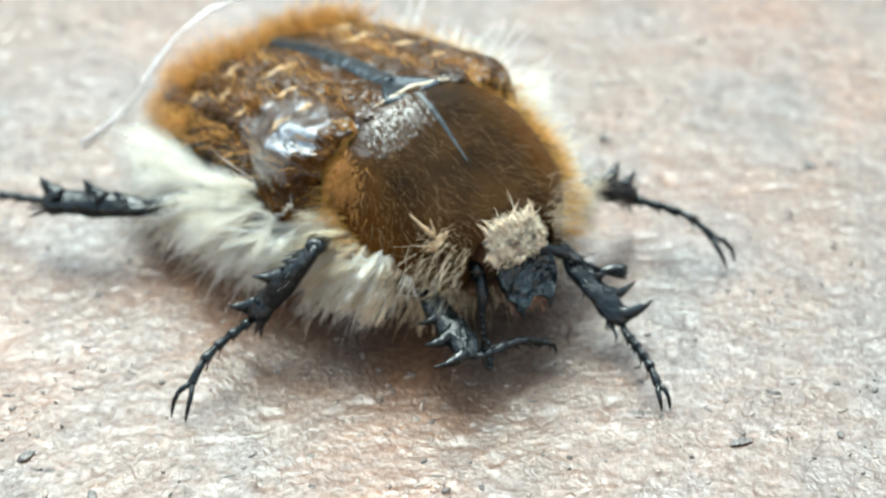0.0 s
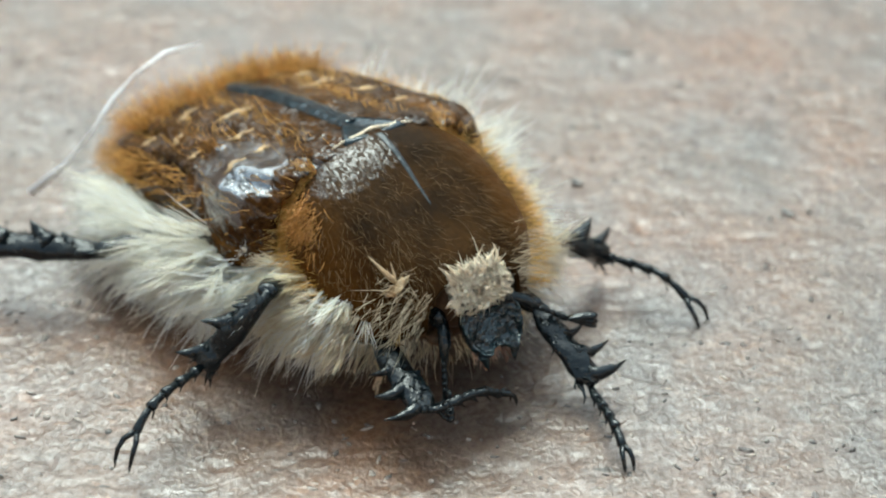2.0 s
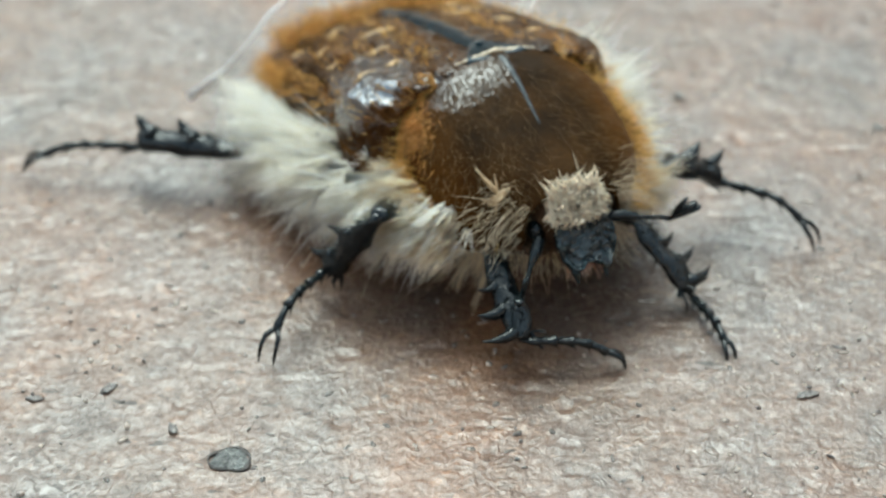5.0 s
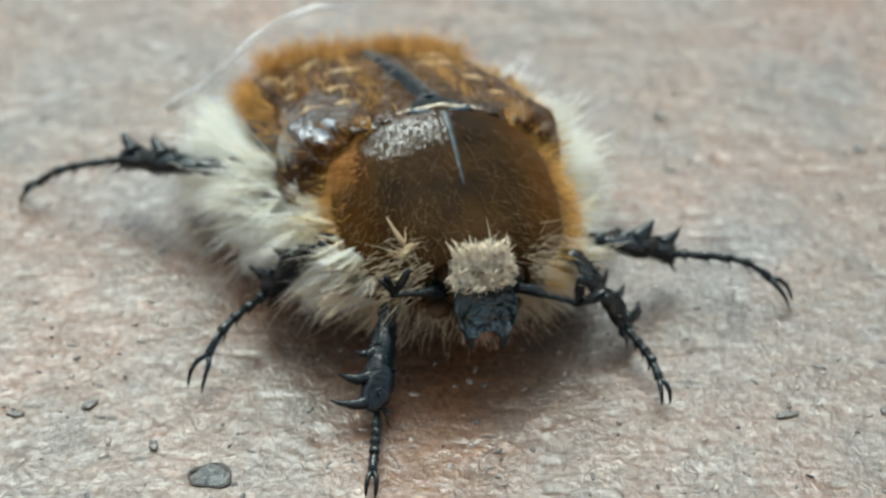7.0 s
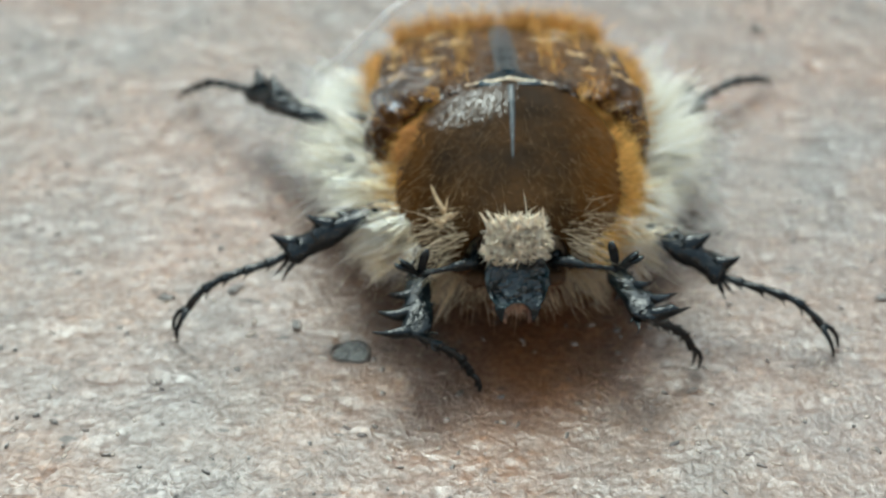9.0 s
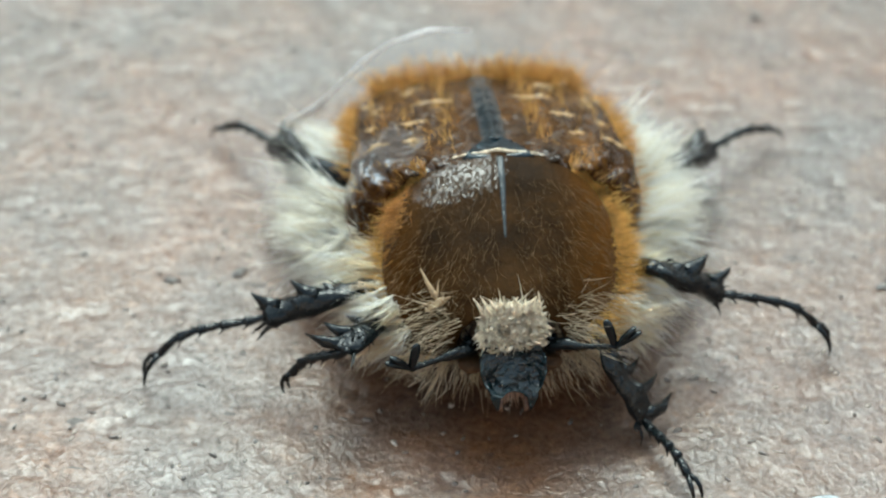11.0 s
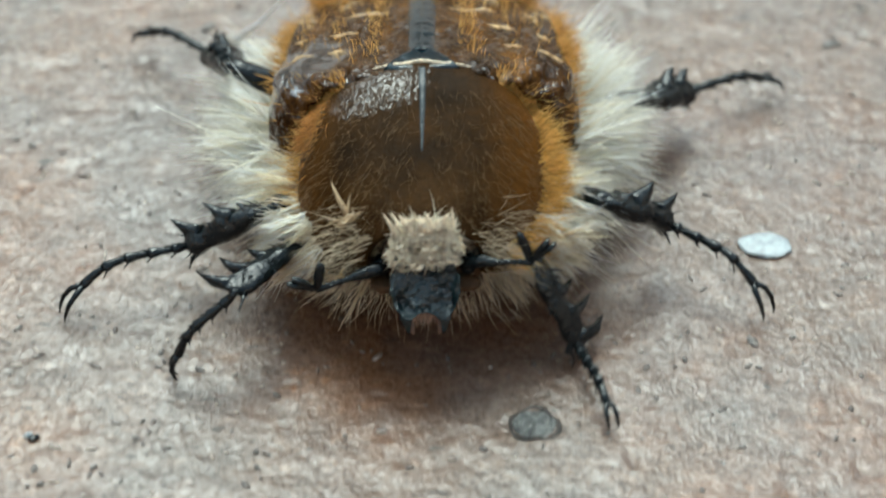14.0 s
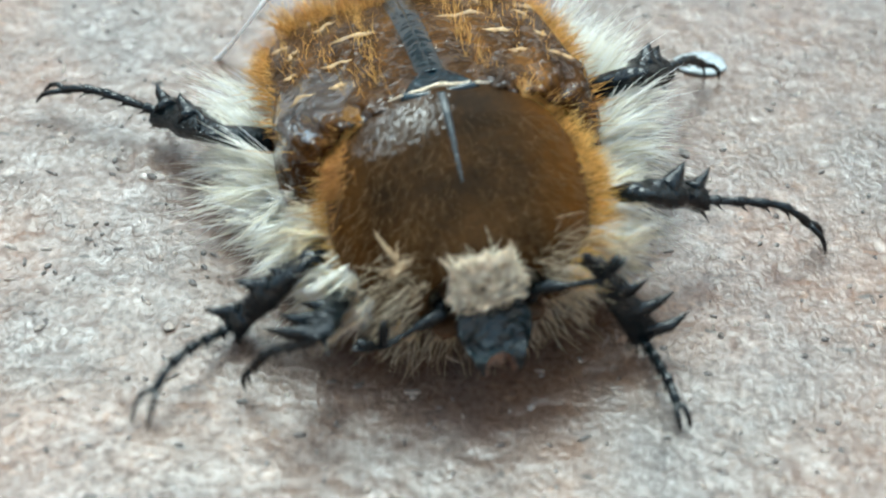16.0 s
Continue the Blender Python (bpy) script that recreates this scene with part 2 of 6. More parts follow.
    gl = ramp(nt, sep.outputs[2], [(0.0, (0.62, 0.62, 0.62)), (0.6, (0.82, 0.82, 0.82)), (1.0, (0.95, 0.95, 0.95))])
    gf = ramp(nt, fine.outputs["Fac"], [(0.36, (0.45, 0.45, 0.45)), (0.47, (0.85, 0.85, 0.85)), (0.62, (1.3, 1.3, 1.3))])
    gm = ramp(nt, mid.outputs["Fac"], [(0.3, (0.75, 0.75, 0.75)), (0.6, (1, 1, 1))])
    gd = ramp(nt, speck.outputs["Fac"], [(0.27, (0.25, 0.25, 0.25)), (0.31, (1, 1, 1))])
    cw = mix(nt, 1.0, mix(nt, 1.0, gl.outputs[0], gf.outputs[0], "MULTIPLY"), gm.outputs[0], "MULTIPLY")
    cw = mix(nt, 1.0, mix(nt, where.outputs[0], cw, mix(nt, 1.0, cw, crack.outputs[0], "MULTIPLY")), gd.outputs[0], "MULTIPLY")
    nt.links.new(cw, p.inputs["Coat Weight"])
    p.inputs["Coat IOR"].default_value = 1.56
    cr = ramp(nt, mid.outputs["Fac"], [(0.3, (0.34, 0.34, 0.34)), (0.7, (0.26, 0.26, 0.26))])
    nt.links.new(cr.outputs[0], p.inputs["Coat Roughness"])
    bump(nt, p, [(mid.outputs["Fac"], 0.3, 0.06), (sep.outputs[1], 0.4, 0.02), (curled, 0.6, 0.05), (fine.outputs["Fac"], 0.5, 0.045)])
    last = p.inputs["Normal"].links[0].from_socket
    nt.links.new(last, p.inputs["Coat Normal"])
    return m


M_GROUND = ground_material()
M_ELYTRA = elytra_material()
M_PRONOTUM = pronotum_material()
M_SMOOTH = chitin("polished_cuticle", (0.003, 0.010, 0.015), (0.006, 0.020, 0.028), 0.5, 0.14, 0.0, 0.4, 0.06, 0.4, 0.45)
M_BLACK = chitin("black_leg_cuticle", (0.004, 0.0065, 0.0075), (0.009, 0.013, 0.0145), 0.3, 0.14, 0.05, 0.5, 0.07, 0.18, 0.3)
M_KEEL = chitin("keel_cuticle", (0.012, 0.018, 0.022), (0.030, 0.042, 0.050), 0.3, 0.36, 0.0, 0.5, 0.04, 0.12, 0.3)
M_CLYPEUS = chitin("wrinkled_black_cuticle", (0.003, 0.009, 0.011), (0.008, 0.022, 0.027), 0.3, 0.12, 0.05, 0.8, 0.12, 0.16, 0.55)
M_BELLY = chitin("belly_cuticle", (0.06, 0.036, 0.02), (0.12, 0.075, 0.042), 0.5, 0.5, 0.0, 0.5, 0.03, 0.12, 0.1)
M_MOUTH = chitin("mouthpart_cuticle", (0.10, 0.05, 0.03), (0.2, 0.11, 0.07), 0.2, 0.4, 0.2)
M_ORANGE = hair_material("orange_hair", (0.38, 0.18, 0.035), (0.74, 0.45, 0.125), 0.45)
M_GOLD = hair_material("golden_hair", (0.50, 0.29, 0.06), (0.88, 0.64, 0.24), 0.6)
M_BROWN = hair_material("brown_hair", (0.085, 0.047, 0.017), (0.20, 0.122, 0.052), 0.3)
M_CREAM = hair_material("cream_hair", (0.90, 0.85, 0.71), (0.98, 0.96, 0.88), 0.5)
M_STRAW = hair_material("straw_hair", (0.40, 0.31, 0.19), (0.72, 0.62, 0.45), 0.4)
M_TAN = hair_material("tan_hair", (0.68, 0.57, 0.40), (0.93, 0.84, 0.67), 0.55)
M_FACE = hair_material("face_hair", (0.68, 0.56, 0.39), (0.92, 0.82, 0.64), 0.25)
M_TUFT = chitin("stuck_hair", (0.34, 0.235, 0.12), (0.56, 0.43, 0.26), 0.15, 0.6, 0.0, 0.4, 0.03, 0.07)
M_RUST = hair_material("rusty_hair", (0.34, 0.145, 0.03), (0.66, 0.36, 0.10), 0.4)
M_CRUST = chitin("matted_hair_crust", (0.72, 0.60, 0.42), (0.93, 0.84, 0.66), 0.16, 0.8, 0.0, 0.9, 0.07, 0.05, 0.08)
M_BRISTLE = hair_material("pink_bristle", (0.42, 0.25, 0.16), (0.74, 0.55, 0.41), 0.3)
M_FLECK = chitin("pale_scale_fleck", (0.26, 0.15, 0.055), (0.48, 0.34, 0.17), 0.2, 0.6, 0.0)

# ---- mesh helpers


def link(name, mesh, mat, parent, label=""):
    ob = new(name, mesh)
    mesh.materials.append(mat)
    if parent:
        ob.parent = parent
    if label:
        tagged(ob, label)
    return ob


def part(name, bm, mat, parent, label=""):
    mesh = bpy.data.meshes.new(name)
    bmesh.ops.recalc_face_normals(bm, faces=bm.faces)
    bm.to_mesh(mesh)
    bm.free()
    mesh.polygons.foreach_set("use_smooth", [True] * len(mesh.polygons))
    return link(name, mesh, mat, parent, label)


def array_mesh(name, verts, quads, tris=None):
    """A mesh from numpy arrays; verts in millimetres."""
    mesh = bpy.data.meshes.new(name)
    nq, ntri = len(quads), 0 if tris is None else len(tris)
    loops = quads.ravel() if tris is None else np.concatenate([quads.ravel(), tris.ravel()])
    mesh.vertices.add(len(verts))
    mesh.vertices.foreach_set("co", (np.asarray(verts, np.float32) * np.float32(MM)).ravel())
    mesh.loops.add(len(loops))
    mesh.loops.foreach_set("vertex_index", loops.astype(np.int32))
    mesh.polygons.add(nq + ntri)
    starts = np.concatenate([np.arange(nq) * 4, nq * 4 + np.arange(ntri) * 3])
    mesh.polygons.foreach_set("loop_start", starts.astype(np.int32))
    mesh.polygons.foreach_set("use_smooth", np.ones(nq + ntri, bool))
    mesh.update(calc_edges=True)
    mesh.validate()
    return mesh


def tube(points, radii, sides=10, squash=1.0, cap=True):
    """A tapered tube through points (mm); squash flattens it along z."""
    bm = bmesh.new()
    rings = []
    pts = [Vector(p) for p in points]
    for i, p in enumerate(pts):
        d = (pts[min(i + 1, len(pts) - 1)] - pts[max(i - 1, 0)]).normalized()
        up = Vector((0, 0, 1)) if abs(d.z) < 0.95 else Vector((0, 1, 0))
        a = up.cross(d).normalized()
        b = d.cross(a)
        ring = []
        for k in range(sides):
            t = 2 * math.pi * k / sides
            ring.append(bm.verts.new((p + (a * math.cos(t) + b * math.sin(t) * squash) * radii[i]) * MM))
        rings.append(ring)
    for r0, r1 in zip(rings, rings[1:]):
        for k in range(sides):
            bm.faces.new((r0[k], r0[(k + 1) % sides], r1[(k + 1) % sides], r1[k]))
    if cap:
        bm.faces.new(rings[0][::-1])
        bm.faces.new(rings[-1])
    return bm


def join(bm, other):
    """Adds the geometry of other to bm."""
    tmp = bpy.data.meshes.new("tmp")
    other.to_mesh(tmp)
    other.free()
    bm.from_mesh(tmp)
    bpy.data.meshes.remove(tmp)
    return bm


def spike(a, b, r, bend=(0, 0, 0)):
    """A curved thorn from a to b."""
    a, b, k = Vector(a), Vector(b), Vector(bend)
    pts = [a.lerp(b, s) + k * math.sin(math.pi * s) for s in (0, 0.25, 0.5, 0.75, 1.0)]
    return tube(pts, [r, r * 0.85, r * 0.62, r * 0.36, r * 0.05], 7)


def blob(centre, size, seed=0, rough=0.08, cuts=3, turn=(0, 0, 0)):
    """A rounded body with an uneven surface."""
    bm = bmesh.new()
    bmesh.ops.create_icosphere(bm, subdivisions=cuts, radius=1.0)
    e = Euler([radians(a) for a in turn]).to_matrix()
    for v in bm.verts:
        k = 1 + rough * noise.noise(v.co * 1.7 + Vector((seed * 7.3, 0, 0)))
        p = Vector((v.co.x * size[0], v.co.y * size[1], v.co.z * size[2])) * k
        v.co = (e @ p + Vector(centre)) * MM
    return bm


def shell(fn, us, vs, thick):
    """A closed sheet over fn(u, v) arrays, with its underside thick mm below."""
    U, V = np.meshgrid(us, vs, indexing="ij")
    P = fn(U, V)
    N = normals(fn, U, V)
    nu, nv = U.shape
    top = P.reshape(-1, 3)
    low = (P - N * thick).reshape(-1, 3)
    n = nu * nv
    idx = np.arange(n).reshape(nu, nv)
    q = np.stack([idx[:-1, :-1], idx[1:, :-1], idx[1:, 1:], idx[:-1, 1:]], -1).reshape(-1, 4)
    edge = np.concatenate([idx[:, 0], idx[-1, 1:], idx[-2::-1, -1], idx[0, -2:0:-1]])
    nxt = np.roll(edge, -1)
    rim = np.stack([edge, nxt, nxt + n, edge + n], -1)
    mesh = array_mesh("shell", np.concatenate([top, low]), np.concatenate([q, q[:, ::-1] + n, rim]))
    bm = bmesh.new()
    bm.from_mesh(mesh)
    bpy.data.meshes.remove(mesh)
    return bm


def normals(fn, U, V, e=1e-3):
    du = fn(U + e, V) - fn(U - e, V)
    dv = fn(U, V + e) - fn(U, V - e)
    n = np.cross(du, dv)
    n /= np.linalg.norm(n, axis=-1, keepdims=True) + 1e-12
    # outwards from the body's axis
    c = fn(U, V) - np.array([0, 0, 1.2])
    c[..., 1] = 0
    return n * np.sign((n * c).sum(-1, keepdims=True) + 1e-9)


def strands(name, roots, dirs, length, radius, droop, mat, parent, label, rng, curl=0.25):
    """Many tapered hairs in one mesh."""
    n = len(roots)
    dirs = dirs / (np.linalg.norm(dirs, axis=1, keepdims=True) + 1e-9)
    L = length * np.ones(n)
    bend = np.array([0, 0, -1.0]) * droop + rng.normal(0, curl, (n, 3))
    a = np.cross(dirs, rng.normal(size=(n, 3)))
    a /= np.linalg.norm(a, axis=1, keepdims=True) + 1e-9
    b = np.cross(dirs, a)
    vs = []
    for s, r in ((0.0, 1.0), (0.4, 0.85), (0.75, 0.5)):
        c = roots + dirs * (L * s)[:, None] + bend * (L * s * s)[:, None]
        for k in range(3):
            t = 2 * math.pi * k / 3
            vs.append(c + (a * math.cos(t) + b * math.sin(t)) * (radius * r))
    vs.append(roots + dirs * L[:, None] + bend * L[:, None])
    V = np.stack(vs, 1)
    base = (np.arange(n) * 10)[:, None]
    q = []
    for ring in (0, 3):
        for k in range(3):
            q.append([ring + k, ring + (k + 1) % 3, ring + 3 + (k + 1) % 3, ring + 3 + k])
    t = [[6 + k, 6 + (k + 1) % 3, 9] for k in range(3)]
    Q = (base[:, None] + np.array(q)[None]).reshape(-1, 4)
    T = (base[:, None] + np.array(t)[None]).reshape(-1, 3)
    ob = link(name, array_mesh(name, V.reshape(-1, 3), Q, T), mat, parent, label)
    tagged(ob, kind="stuff")
    return ob


# ---- ground: one sheet, fine where the beetle walks


def lattice(rng, X, Y, size):
    """Smooth value noise with cells of size mm."""
    g = rng.random((257, 257))
    fx, fy = X / size + 91.3, Y / size + 57.7
    ix, iy = np.floor(fx).astype(int), np.floor(fy).astype(int)
    tx, ty = fx - ix, fy - iy
    tx, ty = tx * tx * (3 - 2 * tx), ty * ty * (3 - 2 * ty)
    a, b = g[ix % 257, iy % 257], g[(ix + 1) % 257, iy % 257]
    c, d = g[ix % 257, (iy + 1) % 257], g[(ix + 1) % 257, (iy + 1) % 257]
    return (a * (1 - tx) + b * tx) * (1 - ty) + (c * (1 - tx) + d * tx) * ty - 0.5


def spaced(lo, hi, step, far):
    """Even steps from lo to hi, then ever wider ones to far on both sides."""
    mid = list(np.arange(lo, hi, step))
    out, x, s = [], hi, step
    while x < far:
        x, s = x + s, s * 1.25
        out.append(x)
    left, x, s = [], lo, step
    while x > -far:
        x, s = x - s, s * 1.25
        left.append(x)
    return np.array(left[::-1] + mid + out)


def build_ground():
    rng = np.random.default_rng(3)
    xs, ys = spaced(-14, 11, 0.07, 900), spaced(-29, 13, 0.075, 900)
    X, Y = np.meshgrid(xs, ys, indexing="ij")
    Z = 0.03 * lattice(rng, X * 0.9 + Y * 0.3, Y * 0.9 - X * 0.3, 1.7) + 0.016 * lattice(rng, X * 0.8 - Y * 0.6, Y * 0.8 + X * 0.6, 0.45) + 0.022 * lattice(rng, X * 0.6 + Y * 0.8, Y * 0.6 - X * 0.8, 0.23)
    pits = lattice(rng, X * 0.8, Y * 1.3, 0.33)
    Z -= 0.05 * np.clip(pits - 0.32, 0, 1) / 0.2
    near = (np.abs(X) < 16) & (np.abs(Y + 8) < 24)
    Z = np.where(near, Z, 0.0) - 0.03
    n = X.size
    idx = np.arange(n).reshape(X.shape)
    q = np.stack([idx[:-1, :-1], idx[1:, :-1], idx[1:, 1:], idx[:-1, 1:]], -1).reshape(-1, 4)
    mesh = array_mesh("ground", np.stack([X, Y, Z], -1).reshape(-1, 3), q)
    ground = link("ground", mesh, M_GROUND, None)
    tagged(ground, "reddish grey weathered composite board with fine gritty texture", "ground", kind="structure")


build_ground()


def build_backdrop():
    """Plain warm ring added far round the board, never in view: closes the place, bounces fill light."""
    m, nt, p = material("warm_fill_ring")
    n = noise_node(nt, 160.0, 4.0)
    # pale warm tone chosen so the added ring lightens and reddens the shadows
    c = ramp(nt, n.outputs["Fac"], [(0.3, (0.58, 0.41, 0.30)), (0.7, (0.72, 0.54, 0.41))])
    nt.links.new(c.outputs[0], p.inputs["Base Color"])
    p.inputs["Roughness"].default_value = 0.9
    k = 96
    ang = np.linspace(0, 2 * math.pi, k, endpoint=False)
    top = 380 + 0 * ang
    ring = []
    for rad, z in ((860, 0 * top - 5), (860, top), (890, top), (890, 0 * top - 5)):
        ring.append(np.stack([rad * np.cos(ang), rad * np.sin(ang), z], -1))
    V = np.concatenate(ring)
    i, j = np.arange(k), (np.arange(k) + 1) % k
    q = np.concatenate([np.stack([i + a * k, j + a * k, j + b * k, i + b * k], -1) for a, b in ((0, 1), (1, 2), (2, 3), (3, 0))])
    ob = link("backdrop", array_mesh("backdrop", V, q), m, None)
    tagged(ob, "added unseen warm ring far round the board that bounces fill light", "wall", kind="structure")


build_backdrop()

# ---- the beetle, built in millimetres round its own origin on the ground, head towards +y
beetle = tagged(new("beetle"), "hairy brown scarab beetle with cream flanks walking on the board", "beetle")
CX = 0.10

EY = np.array([-5.2, -4.9, -4.3, -3.3, -2.0, -0.6, 0.6, 1.3, 1.8, 2.05])
EW = np.array([1.1, 1.85, 2.35, 2.58, 2.64, 2.68, 2.82, 2.78, 2.5, 2.05])
ET = np.array([0.85, 1.25, 1.76, 2.33, 2.84, 3.25, 3.54, 3.72, 3.82, 3.8])
ES = np.array([0.35, 0.42, 0.58, 0.98, 1.45, 1.85, 1.8, 1.95, 2.1, 2.2])
PY = np.array([1.75, 2.0, 2.5, 3.2, 3.9, 4.5, 4.9, 5.1])
PW = np.array([1.95, 2.05, 2.2, 2.22, 2.05, 1.65, 1.2, 0.85])
PT = np.array([3.82, 3.88, 3.78, 3.5, 3.2, 2.92, 2.72, 2.55])
PS = np.array([1.75, 1.75, 1.7, 1.6, 1.55, 1.6, 1.75, 1.9])


def smooth(y, ys, vs):
    """Soft interpolation of a profile."""
    k = 0.16
    return (np.interp(y - k, ys, vs) + 2 * np.interp(y, ys, vs) + np.interp(y + k, ys, vs)) / 4


def hull(y, a, ys, ws, ts, ss, px=0.82, pz=0.68):
    """Point on a domed shell at length y and angle a (0: the crest)."""
    w, t, s = smooth(y, ys, ws), smooth(y, ys, ts), smooth(y, ys, ss)
    sn, cs = np.sin(a), np.cos(a)
    x = w * np.sign(sn) * np.abs(sn) ** px
    z = s + (t - s) * np.sign(cs) * np.abs(cs) ** pz
    return np.stack([x + CX, y + 0 * a, z], -1)


def elytra_point(y, a):
    p = hull(y, a, EY, EW, ET, ES, 0.82, 0.62)
    # four raised ribs on each side, a dip beside the suture and a knob on the shoulder
    ribs = 0.05 * np.cos(np.abs(a) * 17.0) * np.clip((np.abs(a) - 0.2) * 4, 0, 1) * np.clip((1.3 - np.abs(a)) * 4, 0, 1)
    knob = 0.16 * np.exp(-((y - 0.75) / 0.5) ** 2 - ((np.abs(a) - 0.95) / 0.2) ** 2)
    dent = -0.12 * np.exp(-((y - 0.1) / 1.2) ** 2 - ((np.abs(a) - 0.36) / 0.14) ** 2)
    k = ribs + knob + dent
    return p + np.stack([np.sin(a) * k, 0 * k, np.cos(a) * k], -1)


def pronotum_point(y, a):
    p = hull(y, a, PY, PW, PT, PS, 0.8, 0.72)
    k = 0.05 * np.exp(-(a / 0.05) ** 2) * np.clip((4.2 - y) / 1.5, 0, 1)
    return p + np.stack([0 * k, 0 * k, k], -1)


def build_body():
    rng = np.random.default_rng(11)
    for side, name in ((1, "elytron"), (-1, "elytron")):
        a = np.linspace(0.012, 1.62, 60) * side
        part(name, shell(elytra_point, np.linspace(-5.1, 2.0, 120), a, 0.1), M_ELYTRA, beetle, "ribbed glossy dark brown wing case with orange hair")
        # polished ridge along the suture
        part("sutural_ridge", shell(lambda y, s, side=side: elytra_point(y, s * (0.050 + 0.004 * (1.0 - y)) * side) + np.stack([0 * y, 0 * y, 0.085 * np.cos(math.pi * 0.5 * np.clip(s, 0, 1)) - 0.004], -1),
                                    np.linspace(-3.4, 1.12, 60), np.linspace(0.0, 1.0, 9), 0.02), M_SMOOTH, beetle, "smooth blue-black ridge beside the wing case seam")
    part("pronotum", shell(pronotum_point, np.linspace(1.8, 5.05, 90), np.linspace(-1.66, 1.66, 110), 0.1), M_PRONOTUM, beetle, "domed finely punctured dark brown neck shield")
    # narrow polished keel along the middle of the pronotum
    part("midline_keel", shell(lambda y, s: pronotum_point(y, (s + 0.3 * np.sin(y * 2)) * 0.015 * (4.6 - y) / 2.6) + np.stack([0 * y, 0 * y, 0.016 * np.cos(s * 1.5) - 0.006 - 0.008 * np.clip((y - 2.7), 0, 1)], -1),
                               np.linspace(2.0, 3.7, 40), np.linspace(-1, 1, 7), 0.03), M_KEEL, beetle, "thin glossy keel")
    # scutellum: a smooth triangular plate between the wing cases, hollowed in the middle
    bm = bmesh.new()
    outline = [(-0.66, 1.92), (-0.52, 1.62), (-0.34, 1.3), (-0.16, 0.98), (0.0, 0.74), (0.16, 0.98), (0.34, 1.3), (0.52, 1.62), (0.66, 1.92), (0.33, 1.97), (0.0, 1.98), (-0.33, 1.97)]
    rows = []
    for z, k in ((-0.15, 1.0), (0.02, 1.0), (0.075, 0.9), (0.06, 0.74), (0.03, 0.4)):
        rows.append([bm.verts.new(((x * k + CX) * MM, ((y - 1.5) * k + 1.5) * MM, (float(smooth((y - 1.5) * k + 1.5, EY, ET)) + z) * MM)) for x, y in outline])
    n = len(outline)
    for r0, r1 in zip(rows, rows[1:]):
        for i in range(n):
            bm.faces.new((r0[i], r0[(i + 1) % n], r1[(i + 1) % n], r1[i]))
    bm.faces.new(rows[-1])
    bm.faces.new(rows[0][::-1])
    part("scutellum", bm, M_SMOOTH, beetle, "glossy blue-black triangular plate")
    # pale rim between pronotum and wing cases
    edge = [Vector(pronotum_point(np.float64(1.86), np.float64(a))) + Vector((0, -0.06, 0.02)) for a in np.linspace(-0.36, 0.36, 25)]
    part("pronotum_rim", tube(edge, [0.008 + 0.03 * math.sin(math.pi * i / 24) + 0.008 * math.sin(i * 2.3) for i in range(25)], 6), M_CRUST, beetle, "thin pale rear rim")
    # belly and chest
    bm = blob((CX, -0.6, 1.35), (2.35, 4.0, 0.95), 2, 0.04, 4)
    join(bm, blob((CX, 3.0, 1.5), (1.7, 1.9, 0.95), 3, 0.04, 4))
    part("underside", bm, M_BELLY, beetle, "dark underside beneath dense hair")
    # pale transverse flecks on the wing cases
    flecks = [(0.45, 0.80, 0.26), (0.40, 0.52, 0.14), (-0.55, 0.48, 0.24), (-0.75, 0.92, 0.16), (-1.5, 0.34, 0.34), (-1.6, 0.80, 0.2),
              (-2.5, 0.5, 0.22), (-2.7, 1.0, 0.2), (-3.4, 0.6, 0.24)]
    for y, a, w in flecks:
        for side in (1, -1):
            aa, yy = side * a + rng.normal(0, 0.03), y + rng.normal(0, 0.08)
            pts = [Vector(elytra_point(np.float64(yy + 0.05 * math.sin(i * 1.9)), np.float64(aa + (i / 6 - 0.5) * w))) for i in range(7)]
            part("scale_fleck", tube(pts, [q * rng.uniform(0.6, 1.25) for q in (0.02, 0.055, 0.075, 0.065, 0.085, 0.05, 0.015)], 7, 0.5), M_FLECK, beetle)


